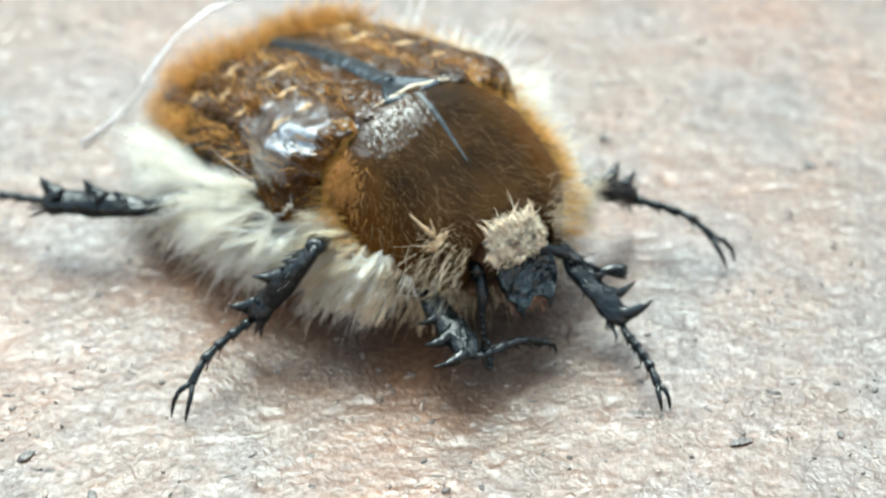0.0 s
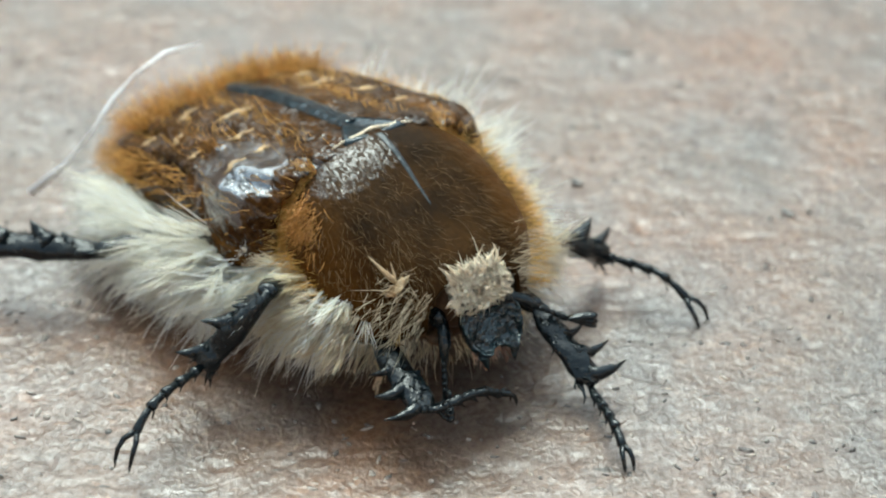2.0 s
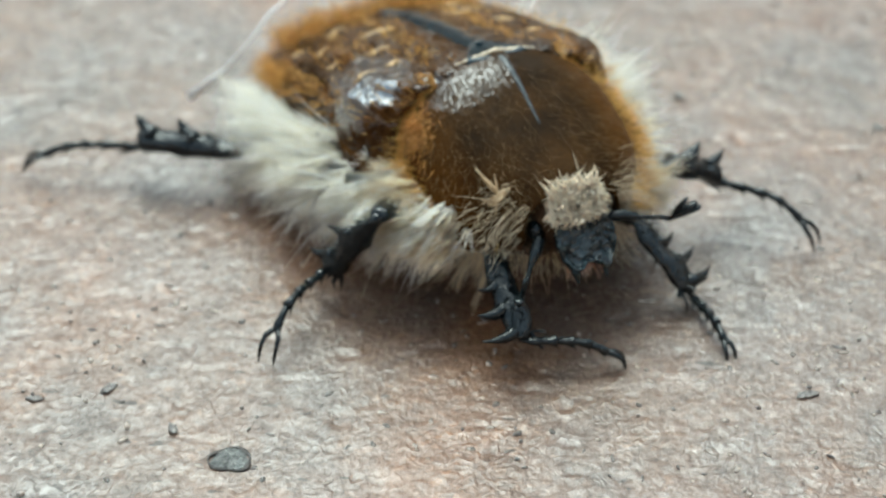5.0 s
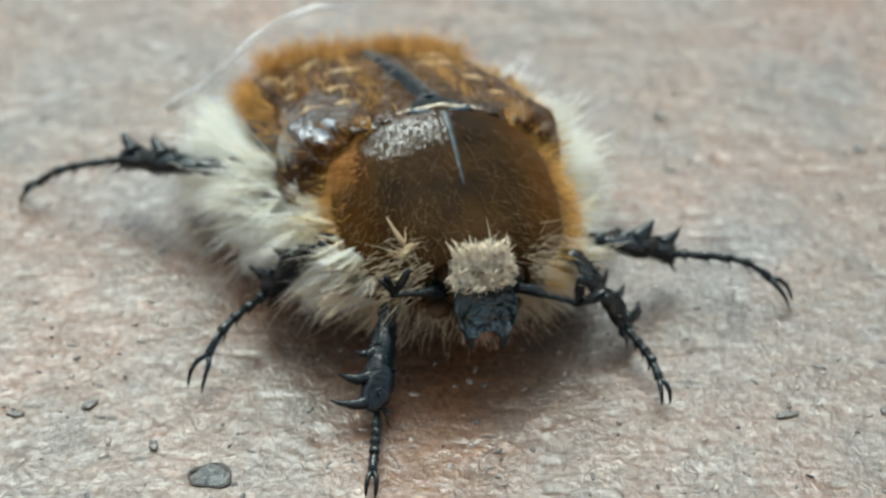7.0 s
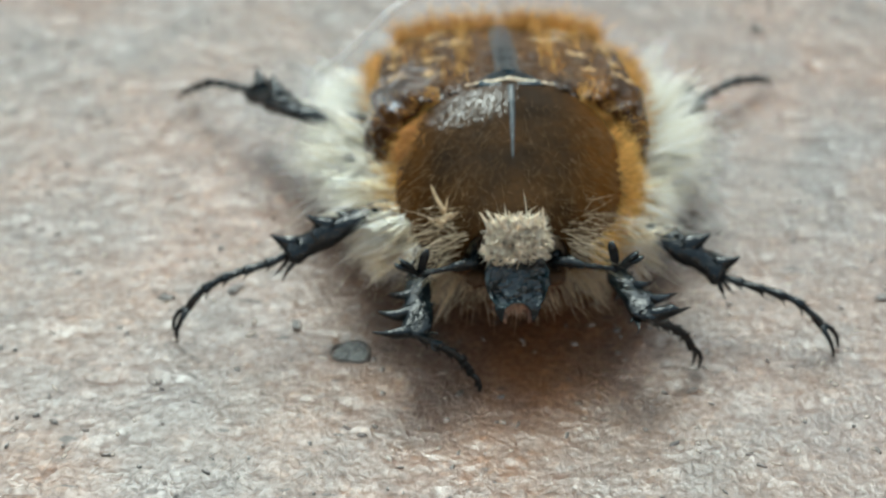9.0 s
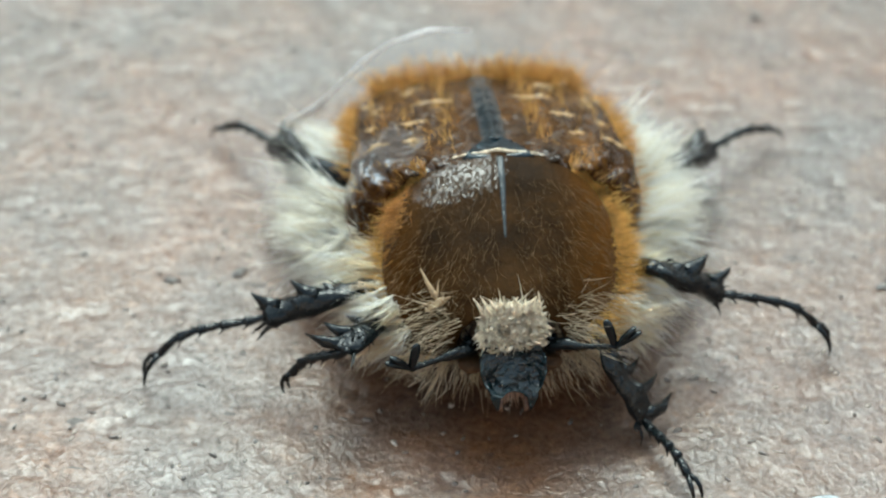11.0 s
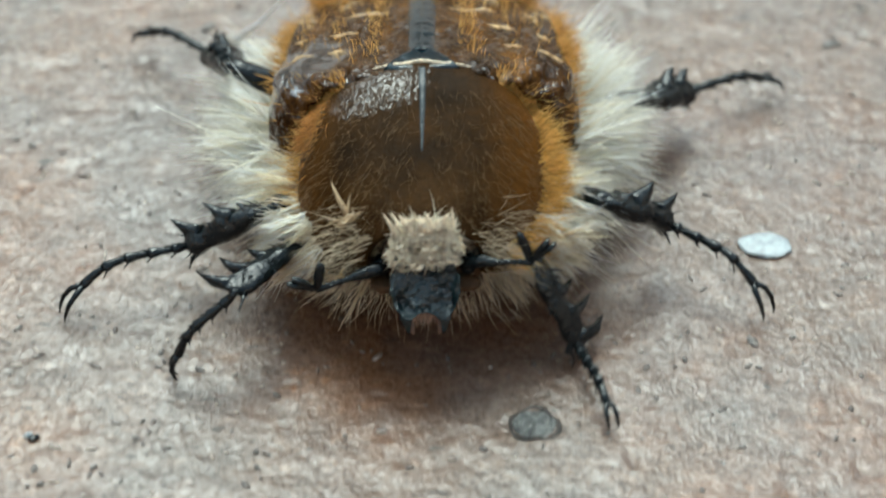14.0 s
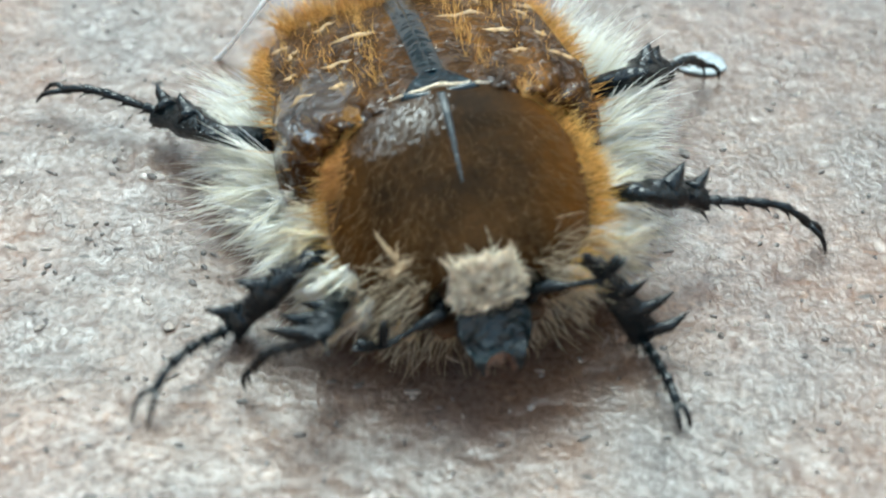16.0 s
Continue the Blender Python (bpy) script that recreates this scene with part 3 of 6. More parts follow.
def build_head():
    # skull: steep face falling from the neck to the clypeus
    bm = blob((CX, 4.8, 2.0), (0.72, 0.45, 0.72), 5, 0.05, 4, (-20, 0, 0))
    part("head", bm, M_BELLY, beetle, "head under pale matted hair")
    # clypeus: a wrinkled plate, broad at the brow, notched in front, edges turned up
    bm = bmesh.new()
    outline = [(-0.50, 0.0), (-0.60, 0.22), (-0.63, 0.50), (-0.58, 0.74), (-0.46, 0.92), (-0.30, 0.98), (-0.14, 0.86), (0.0, 0.82),
               (0.14, 0.86), (0.30, 0.98), (0.46, 0.92), (0.58, 0.74), (0.63, 0.50), (0.60, 0.22), (0.50, 0.0)]
    tilt = Matrix.Rotation(radians(-58), 3, "X")
    rows = []
    for h, k in ((-0.22, 0.92), (0.0, 1.0), (0.07, 0.97), (0.05, 0.86), (-0.01, 0.7), (0.0, 0.4)):
        row = []
        for x, v in outline:
            cx, cv = x * k * (0.98 - 0.22 * max(0.0, v - 0.3)), ((v - 0.45) * k + 0.45) * 0.95
            q = tilt @ Vector((cx, cv, h))
            row.append(bm.verts.new((q + Vector((CX, 5.38, 2.14))) * MM))
        rows.append(row)
    n = len(outline)
    for r0, r1 in zip(rows, rows[1:]):
        for i in range(n):
            bm.faces.new((r0[i], r0[(i + 1) % n], r1[(i + 1) % n], r1[i]))
    bm.faces.new(rows[-1])
    bm.faces.new(rows[0][::-1])
    bmesh.ops.subdivide_edges(bm, edges=bm.edges, cuts=3, use_grid_fill=True)
    bm.normal_update()
    for v in bm.verts:
        ridge = 0.5 - abs(noise.noise(v.co * 4300 + Vector((3.1, 0, 0))))
        v.co += Vector((0, 0.075, 0.075)) * MM * noise.noise(v.co * 5200) + Vector((0, 0.05, 0.05)) * MM * ridge + Vector((0, 0.03, 0.03)) * MM * noise.noise(v.co * 11000)
    for x in (-0.33, 0.33):
        a = tilt @ Vector((x, 0.84, -0.02)) + Vector((CX, 5.38, 2.14))
        b = tilt @ Vector((x * 0.86, 1.16, -0.1)) + Vector((CX, 5.38, 2.14))
        join(bm, spike(a, b, 0.11))
    part("clypeus", bm, M_CLYPEUS, beetle, "wrinkled black notched shield on the snout")
    for s in (1, -1):
        part("eye", blob((CX + s * 0.72, 4.94, 1.86), (0.15, 0.2, 0.2), 8, 0.02, 3), M_BLACK, beetle, "round black eye")
        # mouth palps below the clypeus
        part("palp", tube([(CX + s * 0.18, 5.5, 1.28), (CX + s * 0.22, 5.66, 1.16), (CX + s * 0.23, 5.74, 1.06), (CX + s * 0.21, 5.76, 1.0)], [0.04, 0.045, 0.045, 0.02], 8), M_MOUTH, beetle, "short reddish palp")
        part("cheek", blob((CX + s * 0.68, 4.95, 1.45), (0.25, 0.2, 0.14), 9 + s, 0.2, 3), M_BELLY, beetle)


def build_mouth():
    """Reddish upper lip under the clypeus with a brush of short pinkish bristles."""
    part("labrum", blob((CX, 5.4, 1.38), (0.28, 0.18, 0.1), 31, 0.12, 3, (-30, 0, 0)), M_MOUTH, beetle, "reddish lip under the snout shield")
    rng = np.random.default_rng(41)
    n = 90
    u = rng.uniform(-1, 1, n)
    p = np.stack([CX + 0.32 * u, 5.5 + rng.uniform(-0.08, 0.1, n), 1.32 + rng.uniform(-0.06, 0.05, n)], -1)
    d = np.stack([0.35 * u + rng.normal(0, 0.12, n), 0.55 + rng.normal(0, 0.15, n), -0.85 + rng.normal(0, 0.1, n)], -1)
    strands("mouth_brush", p, d, rng.uniform(0.14, 0.3, n), 0.016, 0.0, M_BRISTLE, beetle, "short pinkish bristles below the snout", rng, 0.12)


def build_antenna():
    """Antenna in its own space: a thick first joint and thin stem along +x, with three club blades hinged at the tip."""
    stem = tube([(-0.1, 0, 0), (0.1, 0.01, 0.02), (0.3, 0.02, 0.03), (0.5, 0.0, 0.0), (0.62, 0.0, -0.01), (0.95, 0.02, -0.02), (1.2, 0.0, -0.04)], [0.09, 0.115, 0.12, 0.085, 0.045, 0.042, 0.055], 9)
    for k in range(5):
        join(stem, blob((0.66 + 0.115 * k, 0, -0.01), (0.06, 0.058, 0.058), k, 0.05, 2))
    ob = part("antenna", stem, M_BLACK, beetle, "black elbowed antenna")
    blades = []
    for l, w in ((0.62, 0.1), (0.6, 0.1), (0.58, 0.095)):
        blade = tube([(-0.03, 0, 0), (0.1, 0, 0.01), (l * 0.4, 0, 0.02), (l * 0.72, 0, 0.01), (l * 0.93, 0, 0), (l, 0, 0)], [0.035, 0.07, w, w * 1.05, w * 0.75, 0.02], 10, 0.55)
        blades.append(part("club_blade", blade, M_BLACK, ob))
    return ob, blades


def fan(angle):
    """Pose of a club blade turned up from the stem by that many degrees."""
    a = radians(angle)
    return limb(1.19, 0.0, -0.04, 1.19 + math.cos(a), 0.1, -0.04 + math.sin(a))


def rot_hair(rng, n, spread):
    return rng.normal(0, spread, (n, 3))


def coat(name, fn, n, ylim, alim, length, mat, label, rng, lean, keep=None, spread=0.25, radius=0.011, droop=0.15):
    """Hair on a shell: stands along the normal and leans by lean (x outwards, y, z)."""
    y = rng.uniform(*ylim, n)
    a = rng.uniform(*alim, n) * rng.choice([-1, 1], n)
    if keep is not None:
        ok = rng.random(n) < keep(y, a)
        y, a = y[ok], a[ok]
    p = fn(y, a)
    nrm = normals(fn, y, a)
    side = np.sign(p[:, :1] - CX)
    d = nrm + np.array([lean]) * np.concatenate([side, np.ones_like(side), np.ones_like(side)], 1) + rot_hair(rng, len(y), spread)
    L = rng.uniform(length[0], length[1], len(y))
    return strands(name, p - nrm * 0.02, d, L, radius, droop, mat, beetle, label, rng)


def build_hair():
    rng = np.random.default_rng(5)

    def rim(y, a):
        shorn = np.where((a > 0) & (y > -2.4), 0.25, 1.0)
        a = np.abs(a)
        back = np.clip((-3.5 - y) / 1.0, 0, 1)
        side = np.clip((a - 1.14) * 4, 0, 1) * np.where(y > -0.1, 0.12, np.where(y > -0.8, 0.6, 0.95))
        return side * shorn + back * np.clip((a - 0.02) * 8, 0, 0.4)

    coat("wing_case_fringe", elytra_point, 12500, (-5.1, 1.8), (0.02, 1.55), (0.16, 0.5), M_ORANGE, "dense orange-brown hair round the wing cases", rng, (0.1, -0.15, 0.15), rim, 0.25, 0.009, 0.12)

    def disc(y, a):
        bare = np.exp(-((y - 0.6) / 0.9) ** 2 - ((np.abs(a) - 0.9) / 0.35) ** 2)
        a = np.abs(a)
        seam = np.exp(-((a - 0.24) / 0.07) ** 2) * np.clip((1.2 - y) * 2, 0, 1)
        row = np.clip(np.cos(a * 17.0 + 2.6) - 0.2, 0, 1) * np.clip((0.2 - y) * 1.2, 0, 1)
        return (0.04 + 0.4 * seam + 0.16 * row) * (1 - bare) * np.clip((a - 0.15) * 20, 0, 1)

    coat("wing_case_hair", elytra_point, 7500, (-4.6, 1.6), (0.14, 1.3), (0.15, 0.38), M_ORANGE, "short orange hair between the ribs", rng, (0.05, -1.3, 0.0), disc, 0.22, 0.0065, 0.1)

    coat("rear_tuft", elytra_point, 1500, (-4.8, -3.1), (0.0, 0.9), (0.25, 0.65), M_ORANGE, "longer golden hair on the rear of the wing cases", rng, (0.05, -0.15, 0.35), None, 0.35, 0.012)

    def pron_rim(y, a):
        right = a > 0
        a = np.abs(a) - 0.17 * right
        return np.clip((a - 1.02 - 0.1 * right - 0.25 * np.clip((y - 3.2), 0, 1)) * 3.5, 0, 1) * np.where(a > 1.36, np.where(right, 0.3, 0.7), 0.95) * np.where(right, 0.6, 1.0) + np.clip((2.3 - y) * 2.0, 0, 1) * np.clip((a - 0.85) * 2.5, 0, 0.7)

    coat("pronotum_fringe", pronotum_point, 15500, (1.85, 4.75), (0.6, 1.64), (0.14, 0.52), M_GOLD, "golden orange fringe along the neck shield", rng, (0.35, 0.0, 0.2), pron_rim, 0.26, 0.0085)
    coat("pronotum_hair", pronotum_point, 1250, (2.4, 4.9), (0.03, 1.25), (0.2, 0.55), M_BROWN, "sparse fine brown hair", rng, (0.15, 1.3, -0.3), None, 0.16, 0.0034)

    def front(y, a):
        a = np.abs(a)
        return np.clip((y - 4.1) * 1.2, 0, 1) * np.clip((a - 0.6) * 1.5, 0.0, 1)

    coat("collar_hair", pronotum_point, 700, (3.7, 5.05), (0.75, 1.64), (0.35, 0.95), M_STRAW, "long straw coloured hair round the head", rng, (0.9, 0.15, -0.1), front, 0.32, 0.006)

    # cream flanks: thick hair from the sides of thorax and belly, swept out and back
    n = 18000
    y = rng.uniform(-3.9, 3.8, n)
    a = rng.uniform(-0.42, 1.1, n)
    s = rng.choice([-1, 1], n)
    w = np.interp(y, [-5, -4, -2, 0, 1.5, 3, 4.3], [1.0, 1.85, 2.5, 2.65, 2.5, 1.95, 1.35])
    h = np.interp(y, [-5, -2, 1, 4.3], [0.5, 0.7, 0.9, 0.75])
    mid = np.interp(y, [-5, -2, 1, 4.3], [0.7, 0.85, 1.4, 1.55])
    high = ~((y < -0.3) & ((a > 0.3 + 0.2 * rng.random(n)) | (a < -0.1)))
    y, a, s, w, h, mid = y[high], a[high], s[high], w[high], h[high], mid[high]
    n = len(y)
    p = np.stack([CX + s * w * np.cos(a), y, mid - h * np.sin(a)], -1)
    d = np.stack([s * (0.75 + 0.4 * rng.random(n)), -0.15 + 0.12 * y + rng.normal(0, 0.25, n), -0.12 - 0.6 * np.sin(a) + rng.normal(0, 0.25, n)], -1)
    # most hairs hang together in locks that taper to a tip
    k = 1250
    ly, ls = np.concatenate([rng.uniform(-3.8, 3.9, k - 700), rng.uniform(-2.8, 1.0, 700)]), rng.choice([-1, 1], k)
    la = np.where(ly < -0.3, rng.uniform(-0.1, 0.4, k), rng.uniform(-0.42, 1.05, k))
    lw = np.interp(ly, [-5, -4, -2, 0, 1.5, 3, 4.3], [1.0, 1.85, 2.5, 2.65, 2.5, 1.95, 1.35])
    lh = np.interp(ly, [-5, -2, 1, 4.3], [0.5, 0.7, 0.9, 0.75])
    lm = np.interp(ly, [-5, -2, 1, 4.3], [0.7, 0.85, 1.4, 1.55])
    root = np.stack([CX + ls * lw * np.cos(la), ly, lm - lh * np.sin(la)], -1)
    way = np.stack([ls * (0.7 + 0.5 * rng.random(k)), -0.12 + 0.13 * ly + rng.normal(0, 0.55, k), np.where(ly < -0.3, 0.08, -0.05) - 0.5 * np.sin(la) + rng.normal(0, 0.45, k)], -1)
    way /= np.linalg.norm(way, axis=1, keepdims=True)
    reach = rng.uniform(0.65, 1.6, k) * np.interp(ly, [-5, -3.6, -2.4, 1, 4.3], [0.4, 0.8, 1.35, 1.3, 0.85])
    tip = root + way * reach[:, None]
    kt = 360
    ty, ts = rng.uniform(1.9, 4.1, kt), rng.choice([-1, 1], kt)
    tr = np.stack([CX + ts * (smooth(ty, PY, PW) * rng.uniform(0.86, 1.0, kt)), ty, rng.uniform(1.2, 2.15, kt)], -1)
    tw = np.stack([ts * rng.uniform(0.6, 1.1, kt), rng.normal(0.08, 0.3, kt) + 0.1 * (ty - 3), rng.normal(-0.22, 0.32, kt)], -1)
    tw /= np.linalg.norm(tw, axis=1, keepdims=True)
    root, tip = np.concatenate([root, tr]), np.concatenate([tip, tr + tw * rng.uniform(0.6, 1.2, (kt, 1))])
    la, k = np.concatenate([la, 1.0 * (rng.random(kt) < 0.55)]), k + kt
    per = 12
    own = np.repeat(np.arange(k), per)
    q = root[own] + rng.normal(0, 0.05, (k * per, 3))
    lock_d = tip[own] + rng.normal(0, 0.022, (k * per, 3)) - q
    lock_l = np.linalg.norm(lock_d, axis=1) * rng.uniform(0.75, 1.1, k * per)
    loose = rng.random(n) < 0.09
    p, d, a, y = p[loose], d[loose], a[loose], y[loose]
    L = rng.uniform(0.5, 1.3, len(y)) * np.interp(y, [-5, -3.6, -2.4, 1, 4.3], [0.35, 0.6, 0.95, 1.1, 0.8])
    p, d = np.concatenate([p, q]), np.concatenate([d / np.linalg.norm(d, axis=1, keepdims=True), lock_d])
    L, a = np.concatenate([L, lock_l]), np.concatenate([a, la[own]])
    low = a > 0.8
    for nm, sel, mat, lab in (("flank_hair", ~low, M_CREAM, "long shaggy cream-white hair along the flanks"), ("belly_hair", low, M_TAN, "straw coloured hair under the body")):
        strands(nm, p[sel], d[sel], L[sel], 0.0145, 0.1, mat, beetle, lab, rng, 0.1)

    # chest hair below the head
    n = 1100
    p = np.stack([CX + rng.uniform(-1.6, 1.6, n), rng.uniform(3.0, 4.9, n), rng.uniform(0.75, 1.5, n)], -1)
    d = np.stack([(p[:, 0] - CX) * 0.5 + rng.normal(0, 0.2, n), 0.5 + rng.normal(0, 0.25, n), -0.9 + rng.normal(0, 0.2, n)], -1)
    strands("chest_hair", p, d, rng.uniform(0.22, 0.5, n), 0.0075, 0.1, M_TAN, beetle, "straw coloured hair hanging below the head", rng)

    n = 220
    s = rng.choice([-1, 1], n)
    p = np.stack([CX + s * rng.uniform(0.5, 1.1, n), rng.uniform(4.55, 4.95, n), rng.uniform(1.8, 2.3, n)], -1)
    d = np.stack([s * rng.uniform(0.5, 1.2, n), rng.normal(-0.7, 0.4, n), rng.normal(0.4, 0.4, n)], -1)
    strands("cheek_strand", p, d, rng.uniform(0.4, 1.1, n), 0.0075, 0.2, M_STRAW, beetle, "long straw coloured strands beside the head", rng, 0.14)

    # matted pale hair on the face: a crust of stuck hair with loose ends

    def face(v, u):
        w = np.interp(v, [0.0, 0.2, 0.5, 0.7, 0.9], [0.50, 0.57, 0.61, 0.57, 0.46]) + 0.05 * np.sin(8 * v + 2.2 * u) + 0.03 * np.sin(19 * v + u) + 0.028 * np.sin(31 * v + 2 * u)
        q = np.stack([CX + u * w, 5.1 + 0.42 * v - 0.14 * u * u, 2.88 - 0.78 * v - (0.05 + 0.15 * (1 - v)) * u * u + 0.035 * (1 - v) * np.sin(7 * u)], -1)
        lum = 0.022 * np.sin(q[..., 0] * 27 + 3.1 * np.sin(q[..., 2] * 11 + 1)) * np.sin(q[..., 2] * 17 + 2.7 * np.sin(q[..., 0] * 13)) + 0.012 * np.sin(q[..., 0] * 47 + 4 * np.sin(q[..., 2] * 23))
        return q + np.stack([0 * lum, lum, lum * 0.6], -1)

    part("face_crust", shell(face, np.linspace(0.08, 0.88, 60), np.linspace(-1, 1, 70), 0.12), M_CRUST, beetle, "matted pale straw patch on the forehead")
    # stuck locks that stand out along the patch's upper and side edges
    for k in range(15):
        u = -0.95 + 1.9 * k / 14
        v = 0.12 + 0.05 * u * u
        a = Vector(face(np.float64(v), np.float64(u)))
        way = Vector((u * 0.4 + rng.normal(0, 0.28), -0.3, 0.75))
        tip = a + way.normalized() * rng.choice([0.1, 0.18, 0.26, 0.36])
        lock = spike(a - way.normalized() * 0.12, tip, rng.uniform(0.04, 0.075), (rng.normal(0, 0.07), 0.02, 0.03))
        part("brow_lock", lock, M_CRUST, beetle, "ragged lock of stuck hair on the brow")
    n = 3000
    u, v = rng.uniform(-0.93, 0.93, n), rng.uniform(0.12, 0.84, n)
    p = face(v, u)
    d = rng.normal(0, 1, (n, 3)) * np.array([0.55, 0.4, 1.0]) + np.stack([-0.5 * u ** 3, 0 * u, 0.9 - 1.3 * v], -1)
    out = np.array([0, 0.87, 0.5])
    d -= ((d @ out) + 0.3)[:, None] * out
    strands("face_hair", p + out * 0.02, d, rng.uniform(0.08, 0.24, n), 0.011, 0.0, M_FACE, beetle, "loose pale hairs on the forehead", rng, 0.22)
    n = 34
    u = rng.uniform(-1, 1, n)
    p = np.stack([CX + u * 0.36, 5.08 + rng.uniform(-0.15, 0.12, n), 2.7 - 0.12 * u * u], -1)
    d = np.stack([u * 0.5 + rng.normal(0, 0.3, n), rng.normal(-0.4, 0.3, n), 0.7 + rng.normal(0, 0.2, n)], -1)
    strands("brow_tuft", p, d, rng.uniform(0.1, 0.38, n), 0.013, -0.05, M_FACE, beetle, "upright pale hairs on the brow", rng, 0.4)
    n = 2000
    y, a = rng.uniform(1.8, 2.06, n), rng.uniform(0.62, 1.45, n) * rng.choice([-1, 1], n)
    p = pronotum_point(y, a)
    d = normals(pronotum_point, y, a) * 0.8 + np.array([0, -0.8, 0]) + rng.normal(0, 0.3, (n, 3))
    strands("hind_margin_hair", p, d, rng.uniform(0.15, 0.4, n), 0.009, 0.25, M_ORANGE, beetle, "orange hair along the rear edge of the neck shield", rng)
    # rusty patch on the rear corner of the pronotum
    n = 420
    y, a = rng.normal(2.45, 0.24, n), rng.normal(1.02, 0.1, n)
    p = pronotum_point(y, a)
    d = normals(pronotum_point, y, a) * 0.7 + np.array([0.3, 0.5, -0.5]) + rng.normal(0, 0.3, (n, 3))
    strands("rust_patch", p, d, rng.uniform(0.15, 0.38, n), 0.008, 0.1, M_RUST, beetle, "rust-orange patch of short hair", rng)
    # one stuck tuft on the beetle's right cheek: a flat web of hair drawn out into points
    hub = Vector((CX + 1.24, 4.5, 2.52))
    bm = blob(tuple(hub), (0.26, 0.22, 0.07), 77, 0.6, 3, (40, 20, 30))
    for tip, r in (((1.55, 4.04, 2.96), 0.065), ((1.22, 4.24, 2.84), 0.035), ((0.9, 4.68, 2.56), 0.04), ((0.66, 4.88, 2.44), 0.035), ((1.64, 4.46, 2.36), 0.04), ((1.44, 4.76, 2.26), 0.045), ((1.0, 4.86, 2.3), 0.03)):
        join(bm, spike(hub, (CX + tip[0], tip[1], tip[2]), r, (0.03, 0.02, 0.03)))
    part("cheek_tuft", bm, M_TUFT, beetle, "pale lock of stuck hair")
    n = 40
    p = np.array(hub) + rng.normal(0, 0.09, (n, 3))
    d = np.stack([rng.normal(-0.1, 0.7, n), rng.normal(-0.3, 0.5, n), rng.normal(0.25, 0.5, n)], -1)
    strands("tuft_hair", p, d, rng.uniform(0.12, 0.32, n), 0.008, 0.1, M_STRAW, beetle, "loose hairs round the stuck lock", rng, 0.4)


def build_wing():
    """Tip of a folded clear hind wing that shows beyond the wing case."""
    m, nt, p = material("wing_membrane")
    p.inputs["Base Color"].default_value = (0.85, 0.82, 0.76, 1)
    p.inputs["Roughness"].default_value = 0.25
    p.inputs["Alpha"].default_value = 0.16
    v, vt, vp = material("wing_vein")
    vn = noise_node(vt, 0.5)
    r = ramp(vt, vn.outputs["Fac"], [(0.3, (0.75, 0.72, 0.68)), (0.7, (0.95, 0.94, 0.92))])
    vt.links.new(r.outputs[0], vp.inputs["Base Color"])
    vp.inputs["Roughness"].default_value = 0.2
    vp.inputs["Alpha"].default_value = 0.95
    curve = [Vector(q) for q in ((4.0, -4.7, 0.5), (3.38, -4.27, 1.18), (2.89, -4.07, 1.81), (2.41, -4.04, 2.36), (1.82, -4.12, 2.76), (1.05, -4.25, 2.95), (0.15, -4.35, 2.86))]
    inner = [Vector(q) for q in ((3.1, -4.0, 0.6), (2.7, -3.7, 1.1), (2.35, -3.6, 1.5), (1.95, -3.6, 1.8), (1.5, -3.6, 2.0), (0.9, -3.6, 2.1), (0.2, -3.7, 2.1))]
    bm = bmesh.new()
    rows = [[bm.verts.new(c * MM) for c in curve], [bm.verts.new((a.lerp(b, 0.5) + Vector((0, -0.08, 0.1))) * MM) for a, b in zip(curve, inner)], [bm.verts.new(c * MM) for c in inner]]
    for r0, r1 in zip(rows, rows[1:]):
        for i in range(len(curve) - 1):
            bm.faces.new((r0[i], r0[i + 1], r1[i + 1], r1[i]))
    wing = part("hind_wing", bm, m, beetle, "clear membranous hind wing tip")
    part("wing_vein", tube(curve, [0.10, 0.045, 0.022, 0.05, 0.022, 0.042, 0.012], 7), v, wing, "pale front vein")


def roughen(bm, big=0.085, small=0.04):
    """Uneven, worn relief on a leg piece."""
    for v in bm.verts:
        v.co += Vector((0, 1, 1)) * MM * (big * noise.noise(v.co * 4600) + small * noise.noise(v.co * 10500))
    return bm


